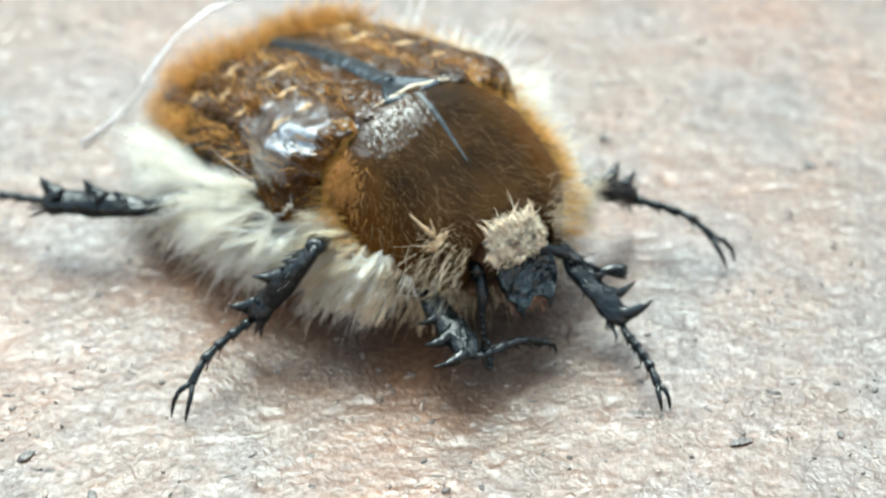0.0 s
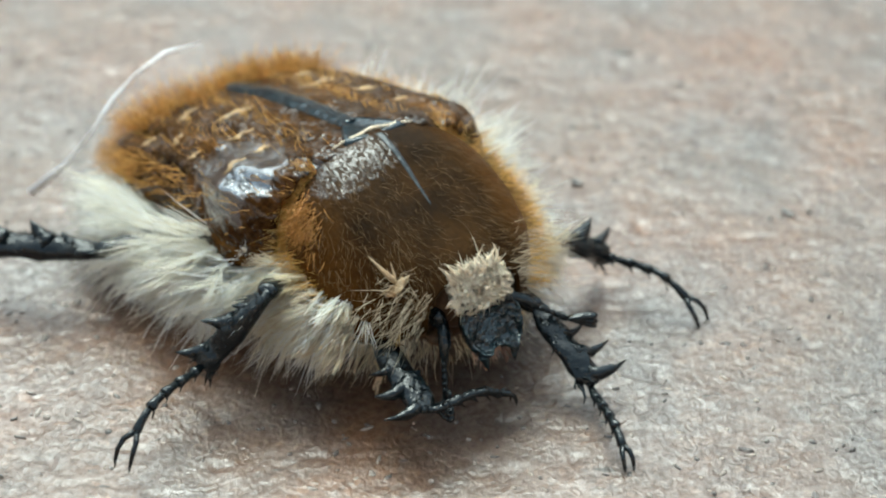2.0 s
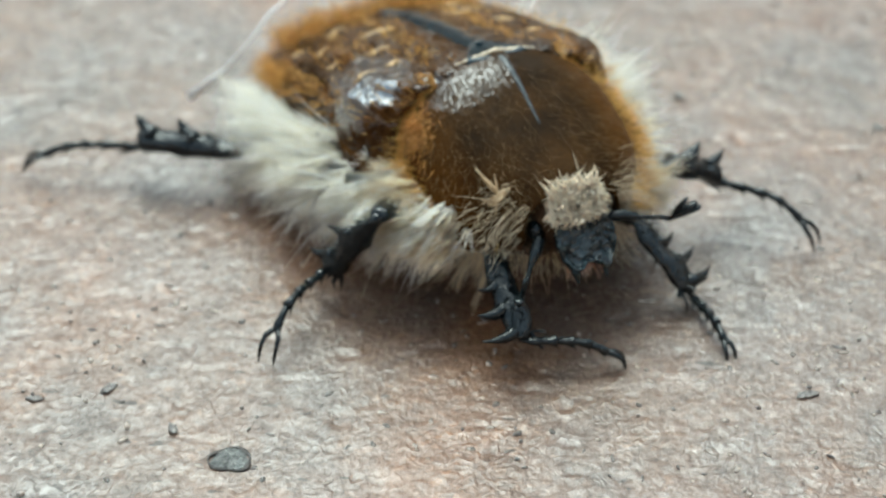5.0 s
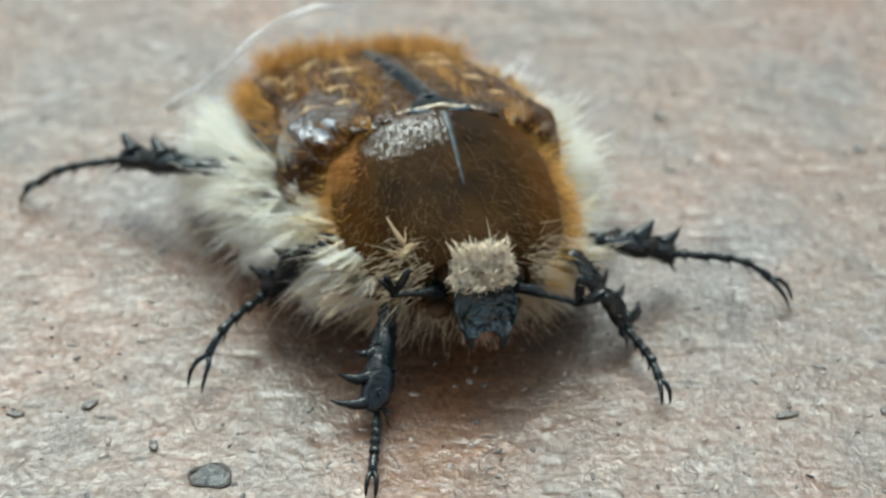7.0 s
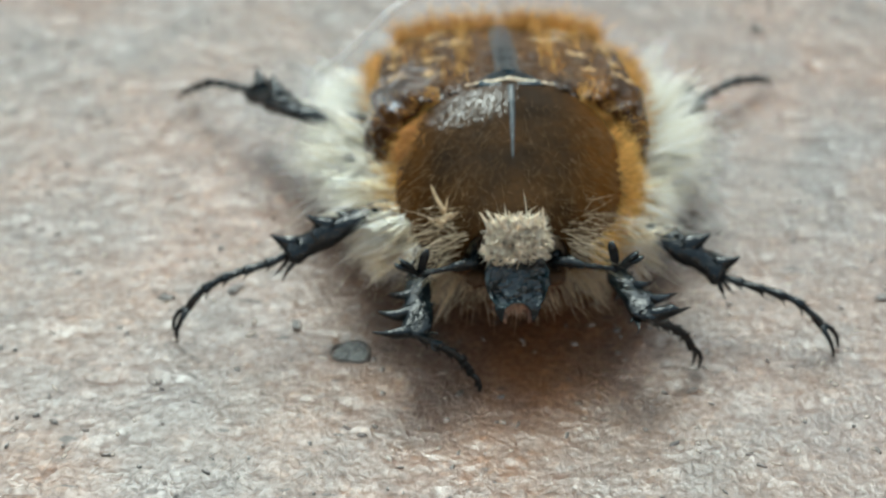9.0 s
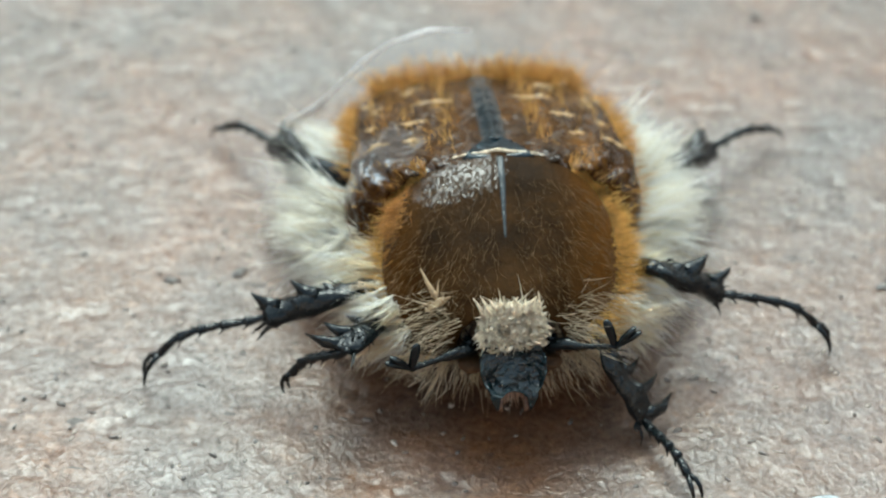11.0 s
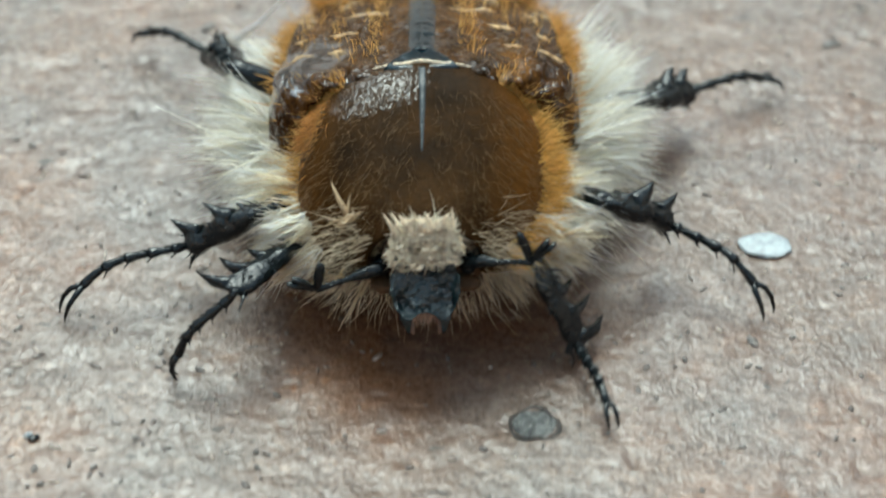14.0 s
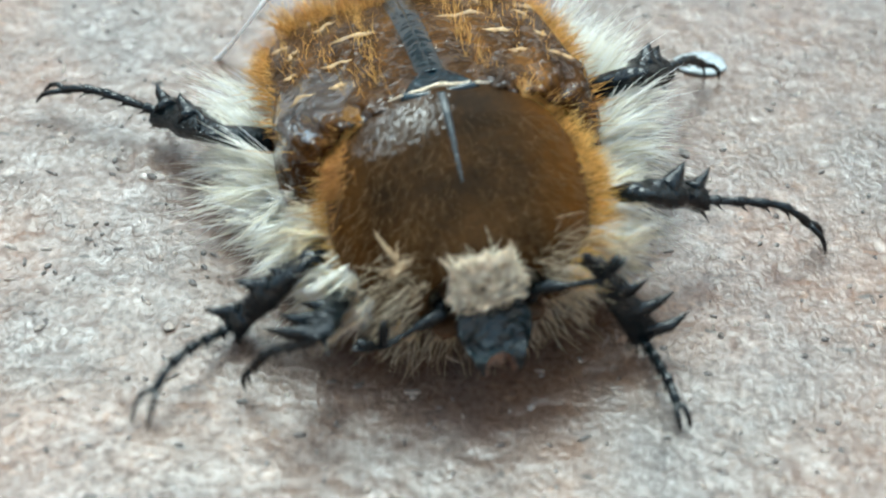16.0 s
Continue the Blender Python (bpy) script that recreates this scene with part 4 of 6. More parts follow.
def build_leg(kind, side, tib, tar):
    """Femur, tibia and tarsus, each along +x from its own joint; the outer edge lies at +y for the left legs."""
    o = -side
    fat = {"front": 0.26, "middle": 0.27, "hind": 0.3}[kind]
    # femur: starts at the knee and runs back into the body
    fem = tube([(-0.08, 0, 0), (0.1, 0, 0), (0.5, 0, 0), (1.1, 0, 0), (1.7, 0, 0), (2.0, 0, 0)], [fat * 0.5, fat * 0.75, fat * 0.85, fat * 0.95, fat * 0.85, fat * 0.5], 14, 0.8)
    femur = part("femur", fem, M_BLACK, beetle, "black upper leg")
    t, teeth = tib, []
    if kind == "front":
        bm = tube([(-0.06, 0, 0), (0.06 * t, 0, 0), (0.2 * t, 0, 0), (0.35 * t, o * 0.02, 0.01), (0.5 * t, o * 0.02, 0), (0.62 * t, o * 0.05, 0.01), (0.76 * t, o * 0.05, 0), (0.88 * t, o * 0.08, 0), (0.97 * t, o * 0.04, 0), (t, 0, 0)],
                  [0.13, 0.17, 0.21, 0.26, 0.24, 0.29, 0.26, 0.29, 0.2, 0.08], 16, 0.55)
        for s, w, r in ((0.36, 0.42, 0.15), (0.63, 0.68, 0.17), (0.9, 0.76, 0.16)):
            teeth.append(spike((s * t - 0.04, o * 0.1, 0), ((s + 0.03) * t, o * (0.14 + w), 0.04), r, (0.1, o * -0.06, 0.02)))
        teeth.append(spike((0.9 * t, -o * 0.1, -0.05), (1.14 * t, -o * 0.28, -0.14), 0.055))
    else:
        k = 1.05 if kind == "middle" else 1.12
        bm = tube([(-0.06, 0, 0), (0.1 * t, 0, 0), (0.25 * t, 0, 0.01), (0.42 * t, 0, 0), (0.54 * t, 0, 0.03), (0.66 * t, 0, 0), (0.82 * t, 0, 0), (0.93 * t, 0, 0.02), (t, 0, 0), (1.02 * t, 0, 0)],
                  [0.14 * k, 0.2 * k, 0.24 * k, 0.27 * k, 0.33 * k, 0.26 * k, 0.26 * k, 0.33 * k, 0.26 * k, 0.08], 16, 0.75)
        teeth.append(spike((0.46 * t, 0, 0.1), (0.62 * t, o * 0.06, 0.56), 0.21 * k, (0.0, 0, -0.05)))
        teeth.append(spike((0.88 * t, 0, 0.1), (1.05 * t, o * 0.06, 0.54), 0.2 * k, (0.0, 0, -0.05)))
        teeth.append(spike((0.25 * t, 0, 0.1), (0.33 * t, o * 0.04, 0.34), 0.11 * k))
        teeth.append(spike((0.92 * t, o * 0.1, -0.08), (1.27 * t, o * 0.12, -0.36), 0.07))
        teeth.append(spike((0.92 * t, -o * 0.1, -0.08), (1.2 * t, -o * 0.17, -0.34), 0.065))
    tibia = part("tibia", roughen(bm), M_BLACK, beetle, "black toothed shin" if kind == "front" else "black spurred bristly shin")
    for tooth in teeth:
        part("tooth" if kind == "front" else "spur", roughen(tooth), M_BLACK, tibia)
    bristle, bm = random.Random(len(kind) + side), bmesh.new()
    for k in range(56 if kind != "front" else 22):
        x = t * bristle.uniform(0.1, 0.98)
        ang = bristle.uniform(-0.4, 3.5)
        w = 0.2 if kind == "front" else 0.24
        base = Vector((x, math.cos(ang) * w * 0.8, math.sin(ang) * w * 0.5))
        join(bm, spike(base, base + Vector((0.17, math.cos(ang) * 0.13, math.sin(ang) * 0.15)) * bristle.uniform(0.5, 1.4), bristle.uniform(0.014, 0.03)))
    tagged(part("bristle", roughen(bm), M_BLACK, tibia, "short black bristles on the shin"), kind="stuff")
    # tarsus: five knotted segments in an arch that bends down at the end, two hooked claws
    L = tar
    sag = {"front": 0.14, "middle": 0.19, "hind": 0.13}[kind] * L

    def arch(s):
        return Vector((L * s, 0, sag * math.sin(math.pi * min(1, max(0, s)) ** 1.35)))

    tarsus = None
    for k in range(5):
        s0, s1 = k * 0.155, (k + 1) * 0.155 + (0.03 if k == 4 else 0)
        pts = [arch(s0 + (s1 - s0) * q) for q in (-0.3 if k == 0 else -0.06, 0.12, 0.5, 0.82, 0.94, 1.0)]
        seg = tube(pts, [0.055, 0.068, 0.078, 0.102 if k < 4 else 0.088, 0.098 if k < 4 else 0.08, 0.06], 10)
        if k < 4:
            for e in (1, -1):
                join(seg, spike(arch(s1 - 0.02) + Vector((0, e * 0.05, -0.05)), arch(s1 + 0.045) + Vector((0, e * 0.1, -0.15)), 0.022))
            join(seg, spike(arch(s1 - 0.02) + Vector((0, 0, 0.06)), arch(s1 + 0.04) + Vector((0, 0, 0.12)), 0.018))
        roughen(seg, 0.0, 0.02)
        if tarsus is None:
            tarsus = part("tarsus", seg, M_BLACK, beetle, "thin knotted black foot")
        else:
            part("tarsal_segment", seg, M_BLACK, tarsus)
    spread = 0.08 if kind == "front" else 0.15
    for e in (1, -1):
        a = arch(0.78)
        b = Vector((L * 1.02, e * spread, -0.02))
        part("claw", tube([a, a.lerp(b, 0.3) + Vector((0.05, e * spread * 0.55, 0.09)), a.lerp(b, 0.55) + Vector((0.07, e * spread * 0.5, 0.1)), a.lerp(b, 0.8) + Vector((0.05, e * spread * 0.25, 0.05)), b], [0.06, 0.052, 0.045, 0.032, 0.008], 8), M_BLACK, tarsus, "hooked claw")
    return femur, tibia, tarsus


build_body()
build_head()
build_mouth()
build_hair()
build_wing()
antenna_right, blades_right = build_antenna()
antenna_left, blades_left = build_antenna()
LEGS = {}
for leg_kind, leg_side, tib_len, tar_len in (("front", 1, 1.88, 1.93), ("front", -1, 1.76, 1.94), ("middle", 1, 1.79, 2.59), ("middle", -1, 1.62, 2.53), ("hind", 1, 2.14, 2.47), ("hind", -1, 1.47, 2.36)):
    LEGS[leg_kind, leg_side] = build_leg(leg_kind, leg_side, tib_len, tar_len)

# ---- grit and marks on the board


def lump(name, x, y, size, seed, mat, label, category, cuts=3, turn=0, rough=0.35):
    bm = blob((0, 0, size[2] * 0.55), size, seed, rough, cuts, (0, 0, turn))
    ob = part(name, bm, mat, None)
    ob.matrix_basis = pose(x * MM, y * MM, -0.02 * MM)
    return tagged(ob, label, category)


M_WHITE = chitin("white_chip", (0.27, 0.31, 0.33), (0.36, 0.41, 0.44), 0.3, 0.45, 0.1, 0.4, 0.03, 0.1)
M_DARKSTONE = chitin("dark_grain", (0.05, 0.045, 0.042), (0.17, 0.15, 0.135), 0.15, 0.35, 0.2, 0.8, 0.05, 0.06)
M_PALESTONE = chitin("pale_grain", (0.24, 0.20, 0.17), (0.38, 0.34, 0.30), 0.2, 0.65, 0.0, 0.6, 0.04, 0.07)

lump("white_flake", 3.24, -13.02, (0.46, 0.35, 0.045), 1, M_WHITE, "small oval white flake lying on the board", "flake", 4, 0, 0.15)


M_GREYSTONE = chitin("brown_grain", (0.018, 0.019, 0.018), (0.20, 0.21, 0.20), 0.10, 0.4, 0.0, 1.0, 0.06, 0.07)
M_PIT = chitin("dark_pit_rim", (0.016, 0.013, 0.011), (0.05, 0.04, 0.033), 0.2, 0.6, 0.0, 0.8, 0.05, 0.07)


def ring_stone(x, y, a, b, seed, label):
    """A brownish grain sunk in the board, in a dark uneven crevice."""
    stone = part("embedded_grain", blob((0, 0, 0.012), (a * 0.88, b * 0.86, 0.05), seed, 0.25, 4), M_GREYSTONE, None)
    pts = []
    for k in range(29):
        t = 2 * math.pi * k / 28
        r = 0.97 + 0.09 * math.sin(3 * t + seed) + 0.05 * math.sin(5 * t)
        pts.append((a * r * math.cos(t), b * r * math.sin(t), 0.02))
    part("crevice", tube(pts, [0.018 + 0.035 * (0.5 + 0.5 * math.sin(k * 0.9 + seed)) for k in range(28)] + [0.018 + 0.035 * (0.5 + 0.5 * math.sin(seed))], 7, 0.5, False), M_PIT, stone, "dark crevice round the grain")
    stone.matrix_basis = pose(x * MM, y * MM, -0.035 * MM)
    tagged(stone, label, "grain")


ring_stone(-0.91, -18.03, 0.42, 0.40, 3, "brownish mineral grain in a dark crevice of the board")
ring_stone(-5.24, -8.36, 0.38, 0.33, 4, "dark mineral grain sunk in the board")
for gx, gy, gs, gm in ((-8.95, -6.68, 0.20, 1), (5.03, -6.32, 0.26, 1), (7.41, 2.97, 0.22, 1), (4.52, 9.79, 0.3, 1), (6.8, -6.15, 0.13, 1), (-1.16, -4.65, 0.08, 1),
                       (2.59, -8.43, 0.07, 1), (-5.26, -17.5, 0.1, 1), (-7.98, -20.95, 0.13, 0), (-5.58, -19.7, 0.12, 1),
                       (-6.35, -7.5, 0.2, 1), (-7.65, -6.35, 0.24, 1), (3.34, 2.0, 0.16, 1), (3.24, 4.2, 0.2, 1), (-3.7, -20.1, 0.1, 1), (4.85, -23.1, 0.1, 0), (-4.45, -22.5, 0.12, 1), (2.85, -15.72, 0.2, 1)):
    lump("dark_grain" if gm else "pale_grain", gx, gy, (gs * 0.8, gs * 0.42, 0.02 + gs * 0.04), int(gx * 10) % 97, M_DARKSTONE if gm else M_PALESTONE,
         "tiny dark grain set in the board" if gm else "tiny pale grain on the board", "grain", 3, gx * 40)

lump("pale_grain", -5.83, -20.82, (0.11, 0.1, 0.045), 12, M_PALESTONE, "tiny round whitish grain on the board", "grain", 3, 20, 0.15)
two_tone = lump("dark_grain", -9.16, -18.76, (0.1, 0.06, 0.04), 13, M_BLACK, "glossy dark grain with a white flake on the board", "grain", 3, 30, 0.2)
part("flake", blob((-0.1, 0.06, 0.03), (0.08, 0.05, 0.03), 14, 0.2, 3, (0, 0, 30)), M_WHITE, two_tone, "white flake")


def build_grit():
    """Loose flakes of grit, pale and dark."""
    rng = np.random.default_rng(21)
    for name, n, mat, lab, lo, hi in (("pale_grit", 800, M_PALESTONE, "pale flakes of grit scattered over the board", 0.03, 0.075), ("dark_grit", 1300, M_DARKSTONE, "dark specks of grit scattered over the board", 0.02, 0.066)):
        k = 6
        x, y = rng.uniform(-14, 11, n), rng.uniform(-28, 10, n)
        sx = rng.uniform(lo, hi, n) * rng.uniform(0.8, 2.6, n)
        sy = rng.uniform(lo, hi, n)
        turn = rng.uniform(0, math.pi, n)
        vs = []
        for z, f in ((-0.1, 1.0), (-0.032, 0.9)):
            for j in range(k):
                t = 2 * math.pi * j / k
                r = f * rng.uniform(0.65, 1.1, n)
                u, v = sx * r * math.cos(t), sy * r * math.sin(t)
                vs.append(np.stack([x + u * np.cos(turn) - v * np.sin(turn), y + u * np.sin(turn) + v * np.cos(turn), z + (0.008 if name == "dark_grit" else 0.0) + rng.uniform(0, 0.026, n)], -1))
        V = np.stack(vs, 1)
        base = (np.arange(n) * 2 * k)[:, None, None]
        side = np.array([[j, (j + 1) % k, k + (j + 1) % k, k + j] for j in range(k)])
        top = np.array([[k, k + 1, k + 2, k + 5], [k + 2, k + 3, k + 4, k + 5]])
        q = (base + np.concatenate([side, top])[None]).reshape(-1, 4)
        ob = link(name, array_mesh(name, V.reshape(-1, 3), q), mat, None)
        tagged(ob, lab, "grit", kind="stuff")


build_grit()


def motions():
    walk(beetle, [
        (0, stand(-1.672, 1.344, 0.148, 213.71, -2.80, 1.89)),
        (0.5, stand(-1.693, 1.270, 0.085, 214.03, -1.69, 0.91)),
        (1, stand(-1.699, 1.284, 0.054, 214.02, -1.47, 0.70)),
        (1.5, stand(-1.648, 1.292, 0.110, 213.35, -1.78, 1.48)),
        (2, stand(-1.722, 1.156, 0.089, 214.21, -1.29, 0.47)),
        (2.5, stand(-1.751, 1.136, 0.094, 214.75, -1.33, 0.27)),
        (3, stand(-1.717, 1.061, 0.151, 214.35, -1.19, 0.62)),
        (3.5, stand(-1.702, 1.035, 0.207, 215.28, -1.40, 1.65)),
        (4, stand(-1.514, 0.945, 0.129, 211.81, 0.59, 1.33)),
        (4.2, stand(-1.432, 0.896, 0.121, 210.43, 1.21, 1.46)),
        (6.3, stand(-1.970, 0.103, -0.077, 201.22, 0.04, -6.25)),
        (6.5, stand(-2.136, 0.015, -0.094, 199.51, -0.44, -6.06)),
        (7, stand(-2.129, -0.302, -0.125, 196.76, 0.44, -5.04)),
        (7.5, stand(-2.279, -1.203, 0.014, 194.54, -0.07, -1.94)),
        (8, stand(-2.692, -2.264, 0.019, 188.35, 0.88, -0.95)),
        (8.5, stand(-2.510, -2.981, 0.054, 184.55, 1.73, -0.13)),
        (8.7, stand(-2.328, -3.142, 0.070, 183.59, 1.95, -0.19)),
        (10.8, stand(-2.554, -5.642, 0.084, 182.31, -0.53, 0.63)),
        (11, stand(-2.664, -6.041, 0.033, 185.17, -0.01, 0.36)),
        (11.5, stand(-2.566, -6.730, 0.076, 184.27, 2.08, -1.37)),
        (12, stand(-2.412, -7.258, -0.002, 185.81, 0.52, 0.34)),
        (12.5, stand(-2.375, -7.531, -0.184, 185.75, 1.84, 0.25)),
        (13, stand(-2.847, -8.717, -0.331, 180.02, -0.22, 2.77)),
        (13.5, stand(-2.641, -9.879, -0.362, 179.39, 2.94, 0.55)),
        (14, stand(-2.876, -11.383, -0.177, 182.50, 2.68, 1.82)),
        (14.5, stand(-2.595, -12.877, -0.110, 189.80, 4.00, 1.19)),
        (15, stand(-2.454, -14.206, -0.183, 194.98, 4.66, -0.48)),
        (15.5, stand(-1.413, -15.754, -0.444, 198.58, 6.81, -1.08)),
        (16, stand(-1.410, -16.809, -0.548, 193.08, 3.00, 5.49)),
    ])
    femur, tibia, tarsus = 0, 1, 2
    walk(LEGS["front", 1][femur], [(0, limb(1.67, 4.42, 1.51, 1, 3, 1.1)), (3.5, limb(1.74, 4.35, 1.43, 1, 3, 1.1)), (4.2, limb(1.64, 4.4, 1.47, 1, 3, 1.1)), (6.3, limb(1.56, 4.79, 1.34, 1.00, 3.00, 1.10)), (6.5, limb(1.68, 4.58, 1.48, 1.00, 3.00, 1.10)), (7, limb(1.67, 4.71, 1.20, 1.00, 3.00, 1.10)), (7.5, limb(1.85, 4.29, 1.53, 1.00, 3.00, 1.10)), (8, limb(1.92, 4.22, 1.65, 1.00, 3.00, 1.10)), (8.5, limb(1.92, 4.36, 1.76, 1, 3, 1.1)), (8.7, limb(1.88, 4.49, 1.56, 1, 3, 1.1)), (10.8, limb(2.22, 3.67, 1.17, 1, 3, 1.1)), (11, limb(2.12, 3.39, 1.57, 1.00, 3.00, 1.10)), (11.5, limb(1.67, 4.56, 1.56, 1, 3, 1.1)), (12, limb(2.14, 4.09, 1.51, 1.00, 3.00, 1.10)), (12.5, limb(2.11, 4.12, 1.39, 1, 3, 1.1)), (13, limb(2.05, 4.23, 1.09, 1, 3, 1.1)), (13.5, limb(2.22, 3.72, 1.45, 1, 3, 1.1)), (14, limb(2.26, 3.87, 1.65, 1, 3, 1.1)), (14.5, limb(2.13, 3.79, 1.56, 1, 3, 1.1)), (15, limb(2.32, 4.05, 1.58, 1, 3, 1.1)), (15.5, limb(1.81, 4.19, 1.21, 1.00, 3.00, 1.10)), (16, limb(2.19, 3.83, 1.74, 1, 3, 1.1))])
    walk(LEGS["front", 1][tibia], [(0, limb(1.67, 4.42, 1.51, 1.68, 6.26, 1.12)), (3.5, limb(1.74, 4.35, 1.43, 1.82, 6.13, 0.88)), (4.2, limb(1.64, 4.4, 1.47, 1.43, 6.07, 0.67)), (6.3, limb(1.56, 4.79, 1.34, 2.05, 6.35, 0.19)), (6.5, limb(1.68, 4.58, 1.48, 1.95, 6.13, 0.27)), (7, limb(1.67, 4.71, 1.20, 2.18, 6.31, 0.15)), (7.5, limb(1.85, 4.29, 1.53, 1.89, 5.68, 0.23)), (8, limb(1.92, 4.22, 1.65, 1.51, 5.14, 0.08)), (8.5, limb(1.92, 4.36, 1.76, 1.48, 4.71, 0.02)), (8.7, limb(1.88, 4.49, 1.56, 1.63, 6.36, 1.23)), (10.8, limb(2.22, 3.67, 1.17, 3.05, 5.27, 0.78)), (11, limb(2.12, 3.39, 1.57, 3.01, 5.00, 1.87)), (11.5, limb(1.67, 4.56, 1.56, 2.08, 5.04, -0.16)), (12, limb(2.14, 4.09, 1.51, 2.73, 5.86, 1.66)), (12.5, limb(2.11, 4.12, 1.39, 2.74, 5.87, 1.59)), (13, limb(2.05, 4.23, 1.09, 2.63, 5.99, 0.83)), (13.5, limb(2.22, 3.72, 1.45, 2.92, 5.42, 1.76)), (14, limb(2.26, 3.87, 1.65, 3.28, 5.45, 1.7)), (14.5, limb(2.13, 3.79, 1.56, 3.17, 5.31, 1.71)), (15, limb(2.32, 4.05, 1.58, 3.29, 5.68, 1.53)), (15.5, limb(1.81, 4.19, 1.21, 2.34, 5.84, 0.56)), (16, limb(2.19, 3.83, 1.74, 2.89, 5.5, 2.21))])
    walk(LEGS["front", 1][tarsus], [(0, limb(1.68, 6.26, 1.12, -0.08, 6.13, 0.3)), (3.5, limb(1.82, 6.13, 0.88, -0.03, 5.96, 0.19)), (4.2, limb(1.43, 6.07, 0.67, -0.38, 5.67, -0)), (6.3, limb(2.05, 6.35, 0.19, 2.74, 8.30, -0.23)), (6.5, limb(1.95, 6.13, 0.27, 2.01, 8.16, -0.04)), (7, limb(2.18, 6.31, 0.15, 2.76, 8.19, -0.16)), (7.5, limb(1.89, 5.68, 0.23, 2.10, 7.56, 0.11)), (8, limb(1.51, 5.14, 0.08, 1.22, 6.95, 0.28)), (8.5, limb(1.48, 4.71, 0.02, 0.49, 6.34, -0.1)), (8.7, limb(1.63, 6.36, 1.23, 0.65, 5.99, -0.26)), (10.8, limb(3.05, 5.27, 0.78, 3.31, 7.03, 0.32)), (11, limb(3.01, 5.00, 1.87, 4.11, 4.20, 0.41)), (11.5, limb(2.08, 5.04, -0.16, 2.61, 6.83, -0.09)), (12, limb(2.73, 5.86, 1.66, 3.60, 5.33, 0.02)), (12.5, limb(2.74, 5.87, 1.59, 4.05, 5.78, 0.14)), (13, limb(2.63, 5.99, 0.83, 3.42, 7.69, 0.73)), (13.5, limb(2.92, 5.42, 1.76, 4.3, 4.9, 0.43)), (14, limb(3.28, 5.45, 1.7, 4.34, 5.59, 0.1)), (14.5, limb(3.17, 5.31, 1.71, 4.17, 4.5, 0.2)), (15, limb(3.29, 5.68, 1.53, 3.18, 5.86, -0.3)), (15.5, limb(2.34, 5.84, 0.56, 2.20, 7.47, -0.22)), (16, limb(2.89, 5.5, 2.21, 4.05, 4.74, 0.84))])
    walk(LEGS["front", -1][femur], [(0, limb(-1.12, 5.08, 1.51, -1, 3, 1.1)), (3.5, limb(-1.28, 5.07, 1.25, -1, 3, 1.1)), (3.7, limb(-1.29, 4.82, 1.24, -1, 3, 1.1)), (3.8, limb(-1.38, 4.83, 1.45, -1, 3, 1.1)), (3.9, limb(-1.54, 4.74, 1.6, -1, 3, 1.1)), (4, limb(-1.44, 4.75, 1.52, -1, 3, 1.1)), (4.1, limb(-1.43, 4.82, 1.41, -1, 3, 1.1)), (4.2, limb(-1.32, 4.86, 1.27, -1, 3, 1.1)), (6.3, limb(-1.92, 4.51, 1.88, -1.00, 3.00, 1.10)), (6.5, limb(-2.10, 4.34, 1.83, -1.00, 3.00, 1.10)), (7, limb(-1.95, 4.51, 2.06, -1.00, 3.00, 1.10)), (7.5, limb(-2.07, 4.44, 1.94, -1.00, 3.00, 1.10)), (8, limb(-2.04, 4.24, 1.71, -1.00, 3.00, 1.10)), (8.5, limb(-1.58, 4.7, 1.65, -1, 3, 1.1)), (8.7, limb(-1.7, 4.67, 1.43, -1, 3, 1.1)), (10.8, limb(-1.76, 4.51, 1.82, -1, 3, 1.1)), (11, limb(-1.54, 4.78, 1.69, -1.00, 3.00, 1.10)), (11.5, limb(-1.8, 4.6, 1.57, -1, 3, 1.1)), (12, limb(-2.07, 4.33, 1.99, -1.00, 3.00, 1.10)), (12.5, limb(-1.92, 4.6, 1.61, -1, 3, 1.1)), (13, limb(-2.11, 4.21, 1.55, -1, 3, 1.1)), (13.5, limb(-1.38, 4.81, 1.16, -1, 3, 1.1)), (14, limb(-1.77, 4.67, 1.65, -1, 3, 1.1)), (14.5, limb(-1.92, 4.51, 1.52, -1, 3, 1.1)), (15, limb(-2.1, 4.39, 1.51, -1, 3, 1.1)), (15.5, limb(-1.77, 4.63, 1.79, -1.00, 3.00, 1.10)), (16, limb(-1.78, 4.65, 1.92, -1, 3, 1.1))])
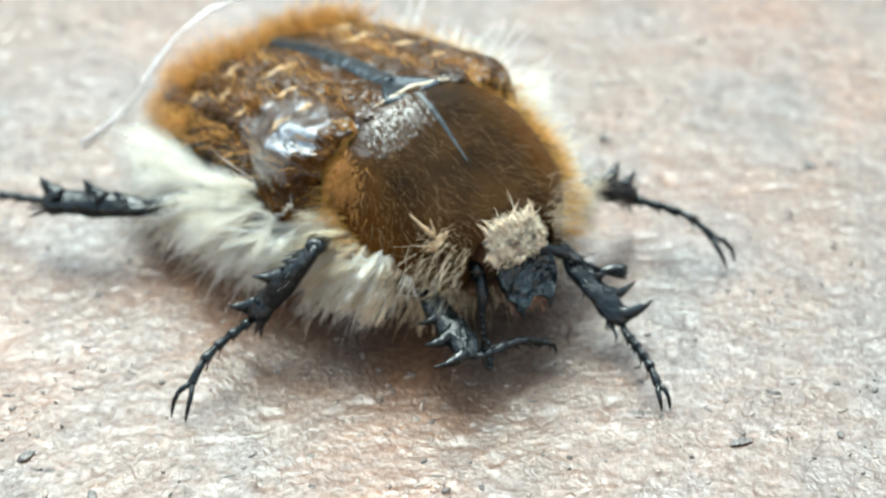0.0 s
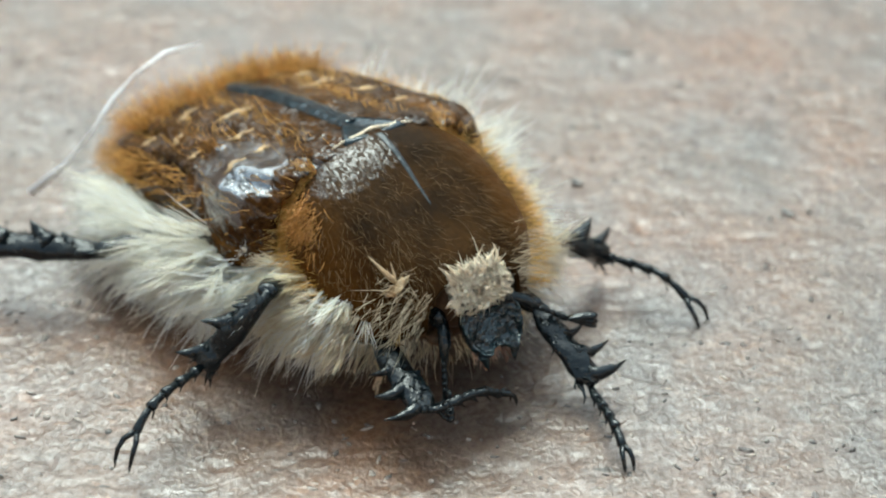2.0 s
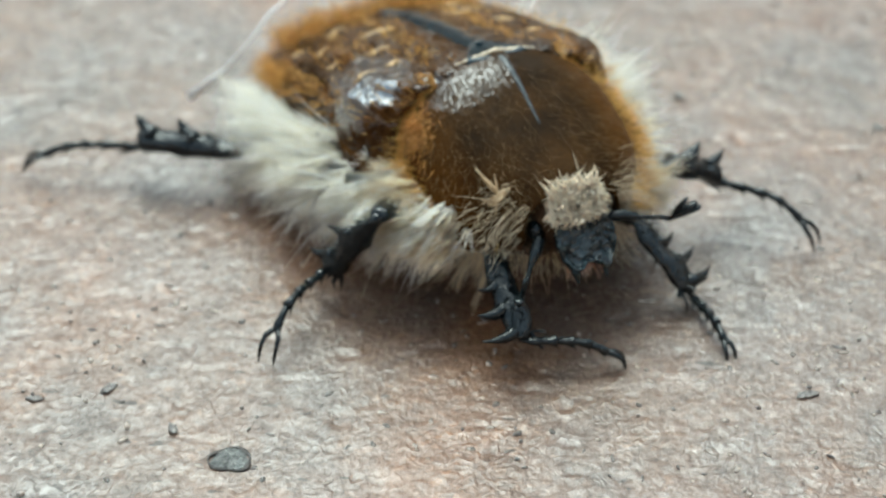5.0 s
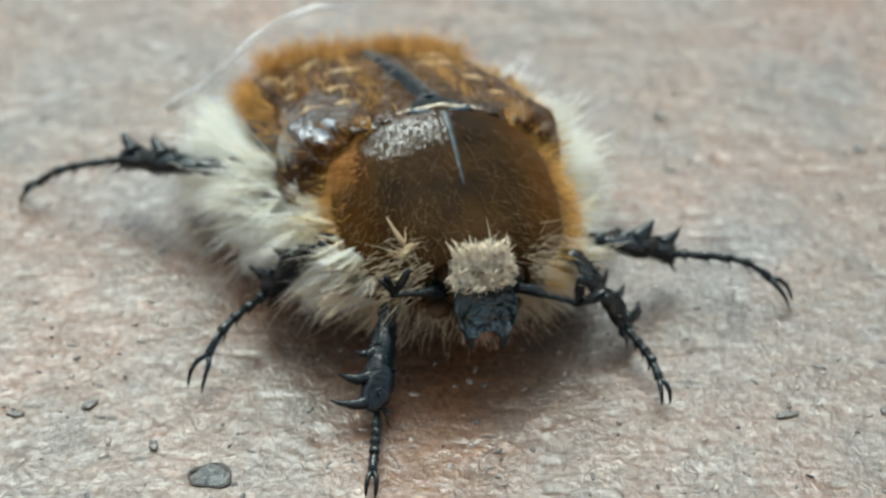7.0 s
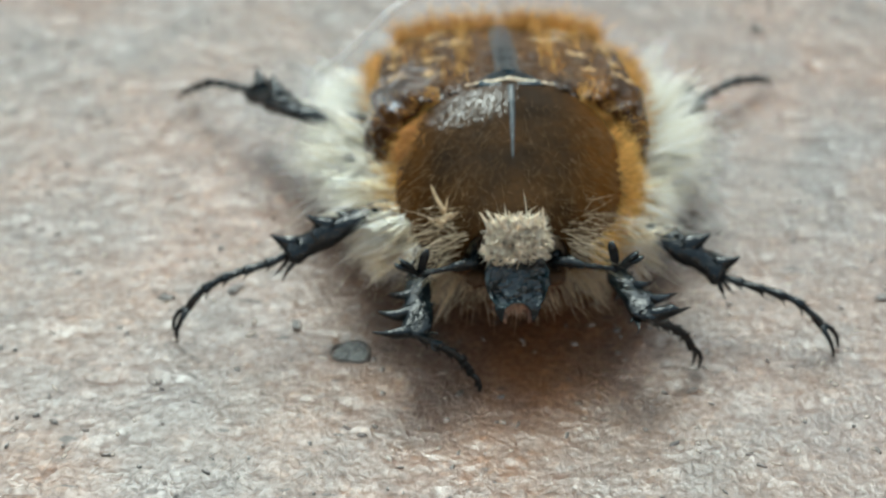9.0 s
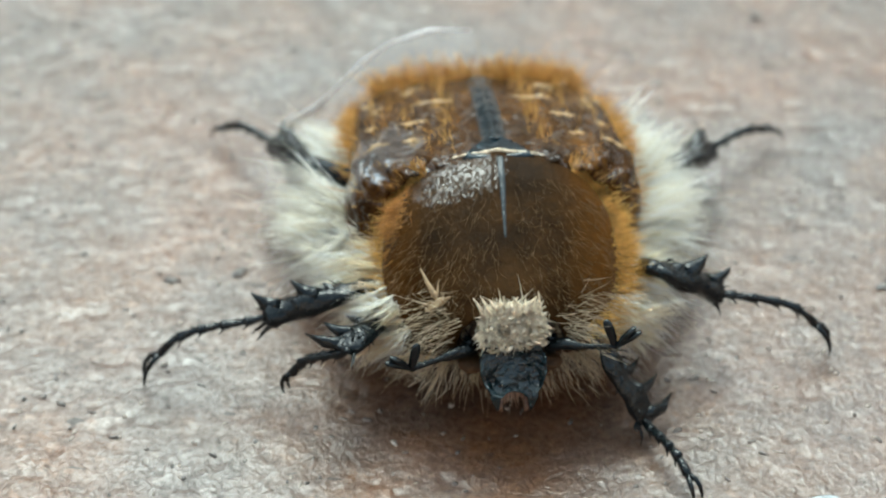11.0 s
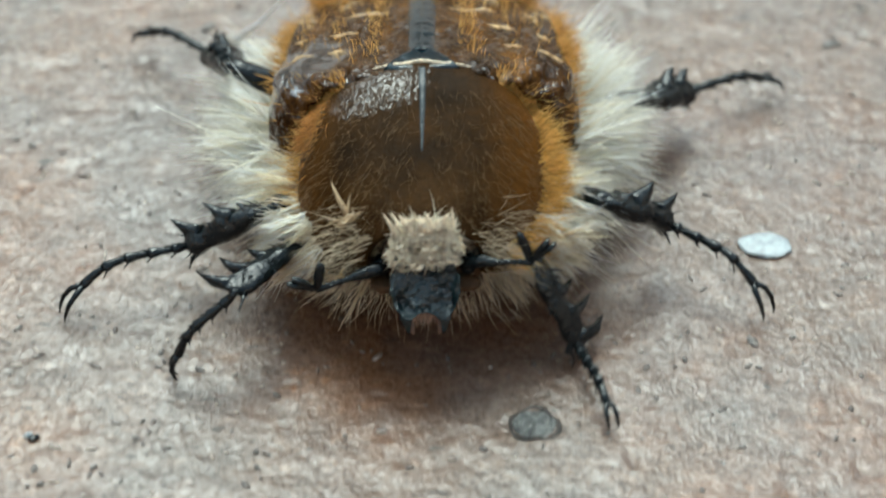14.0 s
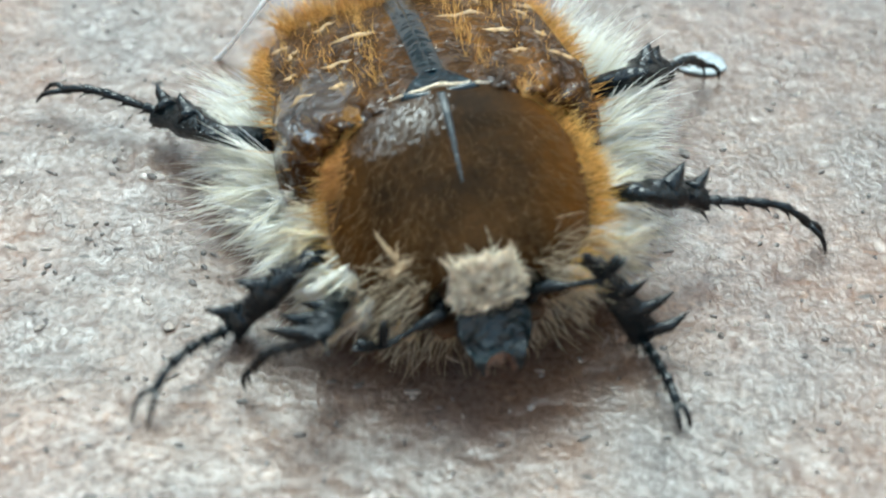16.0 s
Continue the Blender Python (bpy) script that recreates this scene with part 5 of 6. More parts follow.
    walk(LEGS["front", -1][tibia], [(0, limb(-1.12, 5.08, 1.51, -1.27, 6.75, 0.67)), (3.5, limb(-1.28, 5.07, 1.25, -1.35, 6.64, 0.37)), (3.7, limb(-1.29, 4.82, 1.24, -1.51, 6.32, 0.45)), (3.8, limb(-1.38, 4.83, 1.45, -2.46, 5.47, 0.35)), (3.9, limb(-1.54, 4.74, 1.6, -2.64, 5.04, 0.36)), (4, limb(-1.44, 4.75, 1.52, -2.69, 4.93, 0.39)), (4.1, limb(-1.43, 4.82, 1.41, -2.49, 5.08, 0.13)), (4.2, limb(-1.32, 4.86, 1.27, -2.08, 5.61, -0)), (6.3, limb(-1.92, 4.51, 1.88, -2.33, 5.79, 0.87)), (6.5, limb(-2.10, 4.34, 1.83, -2.34, 5.90, 1.29)), (7, limb(-1.95, 4.51, 2.06, -2.87, 5.12, 0.83)), (7.5, limb(-2.07, 4.44, 1.94, -3.16, 4.35, 0.66)), (8, limb(-2.04, 4.24, 1.71, -2.72, 5.76, 1.71)), (8.5, limb(-1.58, 4.7, 1.65, -1.88, 5.7, 0.31)), (8.7, limb(-1.7, 4.67, 1.43, -2.02, 6.32, 1.44)), (10.8, limb(-1.76, 4.51, 1.82, -2.64, 4.76, 0.38)), (11, limb(-1.54, 4.78, 1.69, -2.31, 5.37, 0.32)), (11.5, limb(-1.8, 4.6, 1.57, -2.58, 5.12, 0.14)), (12, limb(-2.07, 4.33, 1.99, -2.90, 3.95, 0.57)), (12.5, limb(-1.92, 4.6, 1.61, -2.74, 5.37, 0.4)), (13, limb(-2.11, 4.21, 1.55, -2.83, 5.67, 1.28)), (13.5, limb(-1.38, 4.81, 1.16, -1.84, 6.2, 0.38)), (14, limb(-1.77, 4.67, 1.65, -2.45, 5.08, 0.18)), (14.5, limb(-1.92, 4.51, 1.52, -2.8, 4.31, 0.07)), (15, limb(-2.1, 4.39, 1.51, -3.16, 4, 0.23)), (15.5, limb(-1.77, 4.63, 1.79, -2.66, 4.17, 0.43)), (16, limb(-1.78, 4.65, 1.92, -2.4, 4.89, 0.39))])
    walk(LEGS["front", -1][tarsus], [(0, limb(-1.27, 6.75, 0.67, -0.76, 8.74, 0.25)), (3.5, limb(-1.35, 6.64, 0.37, -0.73, 8.55, -0)), (3.7, limb(-1.51, 6.32, 0.45, -1.49, 8.2, -0.09)), (3.8, limb(-2.46, 5.47, 0.35, -3.1, 7.29, -0.17)), (3.9, limb(-2.64, 5.04, 0.36, -3.93, 6.47, -0.15)), (4, limb(-2.69, 4.93, 0.39, -3.77, 6.41, -0.19)), (4.1, limb(-2.49, 5.08, 0.13, -3.02, 6.91, -0.26)), (4.2, limb(-2.08, 5.61, -0, -1.99, 7.52, -0.28)), (6.3, limb(-2.33, 5.79, 0.87, -2.08, 7.64, 0.42)), (6.5, limb(-2.34, 5.90, 1.29, -2.53, 7.65, 0.58)), (7, limb(-2.87, 5.12, 0.83, -3.06, 7.04, 0.38)), (7.5, limb(-3.16, 4.35, 0.66, -3.68, 6.15, 0.18)), (8, limb(-2.72, 5.76, 1.71, -3.90, 5.06, 0.27)), (8.5, limb(-1.88, 5.7, 0.31, -1.69, 7.55, -0.21)), (8.7, limb(-2.02, 6.32, 1.44, -2.87, 5.59, -0.15)), (10.8, limb(-2.64, 4.76, 0.38, -3.43, 6.47, 0.15)), (11, limb(-2.31, 5.37, 0.32, -3.03, 7.16, -0.00)), (11.5, limb(-2.58, 5.12, 0.14, -3.02, 6.96, -0.08)), (12, limb(-2.90, 3.95, 0.57, -3.65, 5.66, -0.02)), (12.5, limb(-2.74, 5.37, 0.4, -3.4, 7.16, -0.01)), (13, limb(-2.83, 5.67, 1.28, -3.6, 7.08, 0.53)), (13.5, limb(-1.84, 6.2, 0.38, -2.43, 7.99, 0.13)), (14, limb(-2.45, 5.08, 0.18, -2.96, 6.91, -0.14)), (14.5, limb(-2.8, 4.31, 0.07, -3.79, 5.87, -0.1)), (15, limb(-3.16, 4, 0.23, -4.33, 5.42, -0.02)), (15.5, limb(-2.66, 4.17, 0.43, -2.84, 6.02, -0.12)), (16, limb(-2.4, 4.89, 0.39, -2.61, 6.82, -0.02))])
    walk(LEGS["middle", 1][femur], [(0, limb(3.12, 3.11, 2.26, 1.4, 1, 0.9)), (3.5, limb(3.22, 3.06, 2.13, 1.4, 1, 0.9)), (4.2, limb(3.45, 3.21, 1.87, 1.4, 1, 0.9)), (6.3, limb(2.79, 3.38, 1.98, 1.40, 1.00, 0.90)), (6.5, limb(2.82, 3.39, 1.97, 1.40, 1.00, 0.90)), (7, limb(2.63, 3.41, 2.07, 1.40, 1.00, 0.90)), (7.5, limb(3.03, 3.24, 1.55, 1.40, 1.00, 0.90)), (8, limb(2.84, 3.27, 2.00, 1.40, 1.00, 0.90)), (8.5, limb(2.86, 3.43, 1.91, 1.4, 1, 0.9)), (8.7, limb(2.76, 3.41, 2.01, 1.4, 1, 0.9)), (10.8, limb(2.72, 3.44, 1.98, 1.4, 1, 0.9)), (11, limb(2.72, 3.34, 2.01, 1.40, 1.00, 0.90)), (11.5, limb(3.22, 3.19, 1.84, 1.4, 1, 0.9)), (12, limb(2.74, 3.38, 2.08, 1.40, 1.00, 0.90)), (12.5, limb(3.01, 3.32, 2.07, 1.4, 1, 0.9)), (13, limb(2.69, 3.43, 2.18, 1.4, 1, 0.9)), (13.5, limb(2.9, 3.41, 1.93, 1.4, 1, 0.9)), (14, limb(2.74, 3.43, 2.05, 1.4, 1, 0.9)), (14.5, limb(3.17, 3.17, 2.12, 1.4, 1, 0.9)), (15, limb(2.88, 3.29, 2.01, 1.4, 1, 0.9)), (15.5, limb(3.54, 2.62, 2.01, 1.40, 1.00, 0.90)), (16, limb(2.74, 3.51, 2.19, 1.4, 1, 0.9))])
    walk(LEGS["middle", 1][tibia], [(0, limb(3.12, 3.11, 2.26, 4.23, 2.72, 0.95)), (3.5, limb(3.22, 3.06, 2.13, 4.19, 2.48, 0.75)), (4.2, limb(3.45, 3.21, 1.87, 4.03, 2.34, 0.47)), (6.3, limb(2.79, 3.38, 1.98, 3.37, 2.69, 0.45)), (6.5, limb(2.82, 3.39, 1.97, 3.23, 2.59, 0.45)), (7, limb(2.63, 3.41, 2.07, 3.35, 2.64, 0.64)), (7.5, limb(3.03, 3.24, 1.55, 4.69, 3.25, 0.72)), (8, limb(2.84, 3.27, 2.00, 4.07, 2.65, 0.85)), (8.5, limb(2.86, 3.43, 1.91, 4.38, 3.48, 0.98)), (8.7, limb(2.76, 3.41, 2.01, 4.4, 3.77, 1.27)), (10.8, limb(2.72, 3.44, 1.98, 4.28, 3.68, 1.1)), (11, limb(2.72, 3.34, 2.01, 4.43, 3.26, 1.41)), (11.5, limb(3.22, 3.19, 1.84, 4.7, 2.7, 0.96)), (12, limb(2.74, 3.38, 2.08, 4.42, 3.44, 1.41)), (12.5, limb(3.01, 3.32, 2.07, 4.49, 2.93, 1.19)), (13, limb(2.69, 3.43, 2.18, 4.16, 3.23, 1.2)), (13.5, limb(2.9, 3.41, 1.93, 4.38, 2.92, 1.07)), (14, limb(2.74, 3.43, 2.05, 4.17, 3.05, 1.05)), (14.5, limb(3.17, 3.17, 2.12, 4.6, 2.52, 1.31)), (15, limb(2.88, 3.29, 2.01, 4.31, 2.97, 0.95)), (15.5, limb(3.54, 2.62, 2.01, 4.93, 1.75, 1.29)), (16, limb(2.74, 3.51, 2.19, 4.05, 3.34, 1.05))])
    walk(LEGS["middle", 1][tarsus], [(0, limb(4.23, 2.72, 0.95, 6.55, 3.8, 0.29)), (3.5, limb(4.19, 2.48, 0.75, 6.47, 3.57, 0.11)), (4.2, limb(4.03, 2.34, 0.47, 6.3, 3.71, -0.02)), (6.3, limb(3.37, 2.69, 0.45, 5.09, 4.50, -0.44)), (6.5, limb(3.23, 2.59, 0.45, 4.98, 4.41, -0.37)), (7, limb(3.35, 2.64, 0.64, 5.10, 4.35, -0.31)), (7.5, limb(4.69, 3.25, 0.72, 6.58, 4.74, -0.09)), (8, limb(4.07, 2.65, 0.85, 6.12, 3.61, -0.03)), (8.5, limb(4.38, 3.48, 0.98, 6.29, 4.9, -0.17)), (8.7, limb(4.4, 3.77, 1.27, 6.45, 4.34, -0.18)), (10.8, limb(4.28, 3.68, 1.1, 6.72, 4.35, 0.16)), (11, limb(4.43, 3.26, 1.41, 6.72, 3.42, 0.14)), (11.5, limb(4.7, 2.7, 0.96, 6.96, 2.49, -0.27)), (12, limb(4.42, 3.44, 1.41, 6.62, 3.66, 0.06)), (12.5, limb(4.49, 2.93, 1.19, 6.7, 3.15, 0.15)), (13, limb(4.16, 3.23, 1.2, 6.51, 4.37, 0.71)), (13.5, limb(4.38, 2.92, 1.07, 6.59, 3.79, 0.28)), (14, limb(4.17, 3.05, 1.05, 6.46, 4.03, 0.24)), (14.5, limb(4.6, 2.52, 1.31, 6.8, 2.21, 0.13)), (15, limb(4.31, 2.97, 0.95, 6.17, 4.3, -0.1)), (15.5, limb(4.93, 1.75, 1.29, 7.19, 1.67, 0.16)), (16, limb(4.05, 3.34, 1.05, 5.86, 5.21, 0.88))])
    walk(LEGS["middle", -1][femur], [(0, limb(-2.6, 3.75, 1.64, -1.4, 1, 0.9)), (3.5, limb(-2.66, 3.65, 1.48, -1.4, 1, 0.9)), (4.2, limb(-2.52, 3.62, 1.69, -1.4, 1, 0.9)), (6.3, limb(-2.70, 3.73, 1.80, -1.40, 1.00, 0.90)), (6.5, limb(-2.78, 3.66, 1.88, -1.40, 1.00, 0.90)), (7, limb(-2.84, 3.61, 1.80, -1.40, 1.00, 0.90)), (7.5, limb(-2.73, 3.56, 1.88, -1.40, 1.00, 0.90)), (8, limb(-2.93, 3.41, 1.87, -1.40, 1.00, 0.90)), (8.5, limb(-2.99, 3.33, 1.84, -1.4, 1, 0.9)), (8.7, limb(-2.48, 3.66, 1.66, -1.4, 1, 0.9)), (10.8, limb(-2.78, 3.36, 2.13, -1.4, 1, 0.9)), (11, limb(-2.69, 3.37, 2.25, -1.40, 1.00, 0.90)), (11.5, limb(-2.95, 3.26, 2.13, -1.4, 1, 0.9)), (12, limb(-2.57, 3.57, 1.79, -1.40, 1.00, 0.90)), (12.5, limb(-2.46, 3.61, 1.82, -1.4, 1, 0.9)), (13, limb(-3.07, 3.25, 1.97, -1.4, 1, 0.9)), (13.5, limb(-2.93, 3.38, 1.99, -1.4, 1, 0.9)), (14, limb(-3.03, 3.23, 1.87, -1.4, 1, 0.9)), (14.5, limb(-2.5, 3.47, 2.34, -1.4, 1, 0.9)), (15, limb(-2.38, 3.51, 2.39, -1.4, 1, 0.9)), (15.5, limb(-2.47, 3.81, 1.72, -1.40, 1.00, 0.90)), (16, limb(-2.8, 3.34, 2.15, -1.4, 1, 0.9))])
    walk(LEGS["middle", -1][tibia], [(0, limb(-2.6, 3.75, 1.64, -3.86, 3.4, 0.69)), (3.5, limb(-2.66, 3.65, 1.48, -3.96, 3.39, 0.55)), (4.2, limb(-2.52, 3.62, 1.69, -3.79, 3.11, 0.81)), (6.3, limb(-2.70, 3.73, 1.80, -4.17, 4.12, 1.26)), (6.5, limb(-2.78, 3.66, 1.88, -4.31, 3.71, 1.35)), (7, limb(-2.84, 3.61, 1.80, -4.32, 3.30, 1.21)), (7.5, limb(-2.73, 3.56, 1.88, -4.23, 3.51, 1.22)), (8, limb(-2.93, 3.41, 1.87, -4.33, 3.02, 1.14)), (8.5, limb(-2.99, 3.33, 1.84, -4.12, 2.57, 0.95)), (8.7, limb(-2.48, 3.66, 1.66, -3.86, 4.22, 0.9)), (10.8, limb(-2.78, 3.36, 2.13, -4.02, 2.84, 1.23)), (11, limb(-2.69, 3.37, 2.25, -3.90, 2.83, 1.31)), (11.5, limb(-2.95, 3.26, 2.13, -3.83, 2.33, 1.13)), (12, limb(-2.57, 3.57, 1.79, -3.96, 3.61, 0.94)), (12.5, limb(-2.46, 3.61, 1.82, -3.91, 3.94, 1.14)), (13, limb(-3.07, 3.25, 1.97, -4.33, 2.58, 1.19)), (13.5, limb(-2.93, 3.38, 1.99, -4.17, 3.08, 1.01)), (14, limb(-3.03, 3.23, 1.87, -4.11, 2.47, 0.92)), (14.5, limb(-2.5, 3.47, 2.34, -3.64, 2.69, 1.52)), (15, limb(-2.38, 3.51, 2.39, -3.42, 2.57, 1.62)), (15.5, limb(-2.47, 3.81, 1.72, -3.77, 3.55, 0.79)), (16, limb(-2.8, 3.34, 2.15, -3.97, 2.66, 1.25))])
    walk(LEGS["middle", -1][tarsus], [(0, limb(-3.86, 3.4, 0.69, -4.67, 5.78, 0.02)), (3.5, limb(-3.96, 3.39, 0.55, -4.66, 5.72, -0.14)), (4.2, limb(-3.79, 3.11, 0.81, -5.01, 5, -0.29)), (6.3, limb(-4.17, 4.12, 1.26, -5.77, 6.09, 0.75)), (6.5, limb(-4.31, 3.71, 1.35, -6.14, 5.47, 0.84)), (7, limb(-4.32, 3.30, 1.21, -6.39, 4.72, 0.72)), (7.5, limb(-4.23, 3.51, 1.22, -6.49, 4.63, 0.40)), (8, limb(-4.33, 3.02, 1.14, -6.42, 3.98, 0.09)), (8.5, limb(-4.12, 2.57, 0.95, -6.49, 2.86, 0.03)), (8.7, limb(-3.86, 4.22, 0.9, -5.95, 5.18, -0.18)), (10.8, limb(-4.02, 2.84, 1.23, -6.09, 3.17, -0.08)), (11, limb(-3.90, 2.83, 1.31, -6.07, 3.09, 0.03)), (11.5, limb(-3.83, 2.33, 1.13, -6.06, 2.24, 0.03)), (12, limb(-3.96, 3.61, 0.94, -5.67, 5.16, -0.02)), (12.5, limb(-3.91, 3.94, 1.14, -5.6, 5.4, 0.04)), (13, limb(-4.33, 2.58, 1.19, -6.55, 2.87, 0.08)), (13.5, limb(-4.17, 3.08, 1.01, -5.66, 4.99, 0.09)), (14, limb(-4.11, 2.47, 0.92, -5.78, 3.96, -0.06)), (14.5, limb(-3.64, 2.69, 1.52, -5.27, 3.05, -0.19)), (15, limb(-3.42, 2.57, 1.62, -5.27, 2.3, 0.06)), (15.5, limb(-3.77, 3.55, 0.79, -5.17, 5.50, -0.06)), (16, limb(-3.97, 2.66, 1.25, -6.02, 2.94, -0.14))])
    walk(LEGS["hind", 1][femur], [(0, limb(4.3, -1.21, 1.09, 1.3, -0.9, 0.9)), (3.5, limb(4.16, -1.36, 1.14, 1.3, -0.9, 0.9)), (4.2, limb(4.1, -1.92, 0.83, 1.3, -0.9, 0.9)), (6.3, limb(4.08, -0.93, 1.10, 1.30, -0.90, 0.90)), (6.5, limb(4.05, -0.89, 1.28, 1.30, -0.90, 0.90)), (7, limb(4.14, -0.61, 1.45, 1.30, -0.90, 0.90)), (7.5, limb(4.07, -0.78, 1.65, 1.30, -0.90, 0.90)), (8, limb(3.98, -0.50, 1.70, 1.30, -0.90, 0.90)), (8.5, limb(4.13, -0.86, 1.69, 1.3, -0.9, 0.9)), (8.7, limb(4.25, -1.03, 1.66, 1.3, -0.9, 0.9)), (10.8, limb(3.81, -0.95, 1.61, 1.3, -0.9, 0.9)), (11, limb(3.65, -1.14, 1.85, 1.30, -0.90, 0.90)), (11.5, limb(3.97, -0.84, 1.74, 1.3, -0.9, 0.9)), (12, limb(3.91, -0.83, 1.68, 1.30, -0.90, 0.90)), (12.5, limb(3.92, -0.26, 1.97, 1.3, -0.9, 0.9)), (13, limb(3.57, -0.04, 2.18, 1.3, -0.9, 0.9)), (13.5, limb(3.71, -0.04, 2.24, 1.3, -0.9, 0.9)), (14, limb(3.61, -0.86, 2.26, 1.3, -0.9, 0.9)), (14.5, limb(3.92, -0.41, 2.13, 1.3, -0.9, 0.9)), (15, limb(3.76, -0.27, 2.04, 1.3, -0.9, 0.9)), (15.5, limb(4.05, -1.13, 2.02, 1.30, -0.90, 0.90)), (16, limb(3.72, -0.28, 2.24, 1.3, -0.9, 0.9))])
    walk(LEGS["hind", 1][tibia], [(0, limb(4.3, -1.21, 1.09, 5.75, -2.77, 0.96)), (3.5, limb(4.16, -1.36, 1.14, 5.59, -2.96, 0.96)), (4.2, limb(4.1, -1.92, 0.83, 5.67, -3.4, 0.77)), (6.3, limb(4.08, -0.93, 1.10, 5.36, -2.53, 0.50)), (6.5, limb(4.05, -0.89, 1.28, 5.23, -2.51, 0.57)), (7, limb(4.14, -0.61, 1.45, 5.24, -2.30, 0.76)), (7.5, limb(4.07, -0.78, 1.65, 5.01, -2.55, 0.93)), (8, limb(3.98, -0.50, 1.70, 4.95, -2.35, 1.21)), (8.5, limb(4.13, -0.86, 1.69, 5.09, -2.7, 1.14)), (8.7, limb(4.25, -1.03, 1.66, 5.2, -2.87, 1.13)), (10.8, limb(3.81, -0.95, 1.61, 4.4, -2.91, 0.98)), (11, limb(3.65, -1.14, 1.85, 4.09, -3.06, 1.01)), (11.5, limb(3.97, -0.84, 1.74, 4.69, -2.67, 0.88)), (12, limb(3.91, -0.83, 1.68, 4.64, -2.72, 0.96)), (12.5, limb(3.92, -0.26, 1.97, 4.83, -2.04, 1.19)), (13, limb(3.57, -0.04, 2.18, 4.33, -1.92, 1.44)), (13.5, limb(3.71, -0.04, 2.24, 4.38, -1.92, 1.46)), (14, limb(3.61, -0.86, 2.26, 4.11, -2.74, 1.36)), (14.5, limb(3.92, -0.41, 2.13, 4.63, -2.18, 1.16)), (15, limb(3.76, -0.27, 2.04, 4.32, -2.18, 1.23)), (15.5, limb(4.05, -1.13, 2.02, 4.78, -2.86, 1.01)), (16, limb(3.72, -0.28, 2.24, 4.62, -2.14, 1.63))])
    walk(LEGS["hind", 1][tarsus], [(0, limb(5.75, -2.77, 0.96, 6.75, -4.72, -0.11)), (3.5, limb(5.59, -2.96, 0.96, 6.52, -4.99, -0.07)), (4.2, limb(5.67, -3.4, 0.77, 7.86, -4.66, 0.38)), (6.3, limb(5.36, -2.53, 0.50, 7.36, -3.20, -0.68)), (6.5, limb(5.23, -2.51, 0.57, 7.26, -2.84, -0.66)), (7, limb(5.24, -2.30, 0.76, 7.20, -2.90, -0.46)), (7.5, limb(5.01, -2.55, 0.93, 6.97, -3.35, -0.22)), (8, limb(4.95, -2.35, 1.21, 6.68, -3.57, -0.03)), (8.5, limb(5.09, -2.7, 1.14, 6.95, -3.92, 0.1)), (8.7, limb(5.2, -2.87, 1.13, 6.9, -4.31, 0.1)), (10.8, limb(4.4, -2.91, 0.98, 6.07, -4.49, 0.05)), (11, limb(4.09, -3.06, 1.01, 5.48, -4.92, 0.13)), (11.5, limb(4.69, -2.67, 0.88, 6.68, -3.81, -0.03)), (12, limb(4.64, -2.72, 0.96, 6.53, -4.17, 0.26)), (12.5, limb(4.83, -2.04, 1.19, 6.83, -3.21, 0.36)), (13, limb(4.33, -1.92, 1.44, 6.31, -3.34, 0.86)), (13.5, limb(4.38, -1.92, 1.46, 6.23, -3.31, 0.64)), (14, limb(4.11, -2.74, 1.36, 5.85, -4.43, 0.76)), (14.5, limb(4.63, -2.18, 1.16, 6.57, -3.54, 0.54)), (15, limb(4.32, -2.18, 1.23, 5.83, -4.09, 0.67)), (15.5, limb(4.78, -2.86, 1.01, 7.21, -3.40, 0.79)), (16, limb(4.62, -2.14, 1.63, 6.78, -3.41, 1.57))])
    walk(LEGS["hind", -1][femur], [(0, limb(-3, -2, 1.3, -1.3, -0.9, 0.9)), (7.5, limb(-3.24, -1.92, 1.47, -1.30, -0.90, 0.90)), (8.5, limb(-3.87, -1.67, 1.28, -1.3, -0.9, 0.9)), (8.7, limb(-3.62, -1.83, 1.08, -1.3, -0.9, 0.9)), (10.8, limb(-3.96, -1.65, 1.17, -1.3, -0.9, 0.9)), (11, limb(-4.10, -1.65, 1.33, -1.30, -0.90, 0.90)), (11.5, limb(-4, -1.16, 1.43, -1.3, -0.9, 0.9)), (12, limb(-3.89, -1.06, 1.46, -1.30, -0.90, 0.90)), (12.5, limb(-3.81, -0.97, 1.59, -1.3, -0.9, 0.9)), (13, limb(-4.17, -0.42, 1.52, -1.3, -0.9, 0.9)), (13.5, limb(-4.06, -0.65, 1.61, -1.3, -0.9, 0.9)), (14, limb(-4.09, -0.75, 1.42, -1.3, -0.9, 0.9)), (14.5, limb(-3.85, -0.46, 1.6, -1.3, -0.9, 0.9)), (15, limb(-3.73, 0.3, 1.93, -1.3, -0.9, 0.9)), (15.5, limb(-3.36, 0.33, 2.44, -1.30, -0.90, 0.90)), (16, limb(-3.55, 0.3, 2.3, -1.3, -0.9, 0.9))])
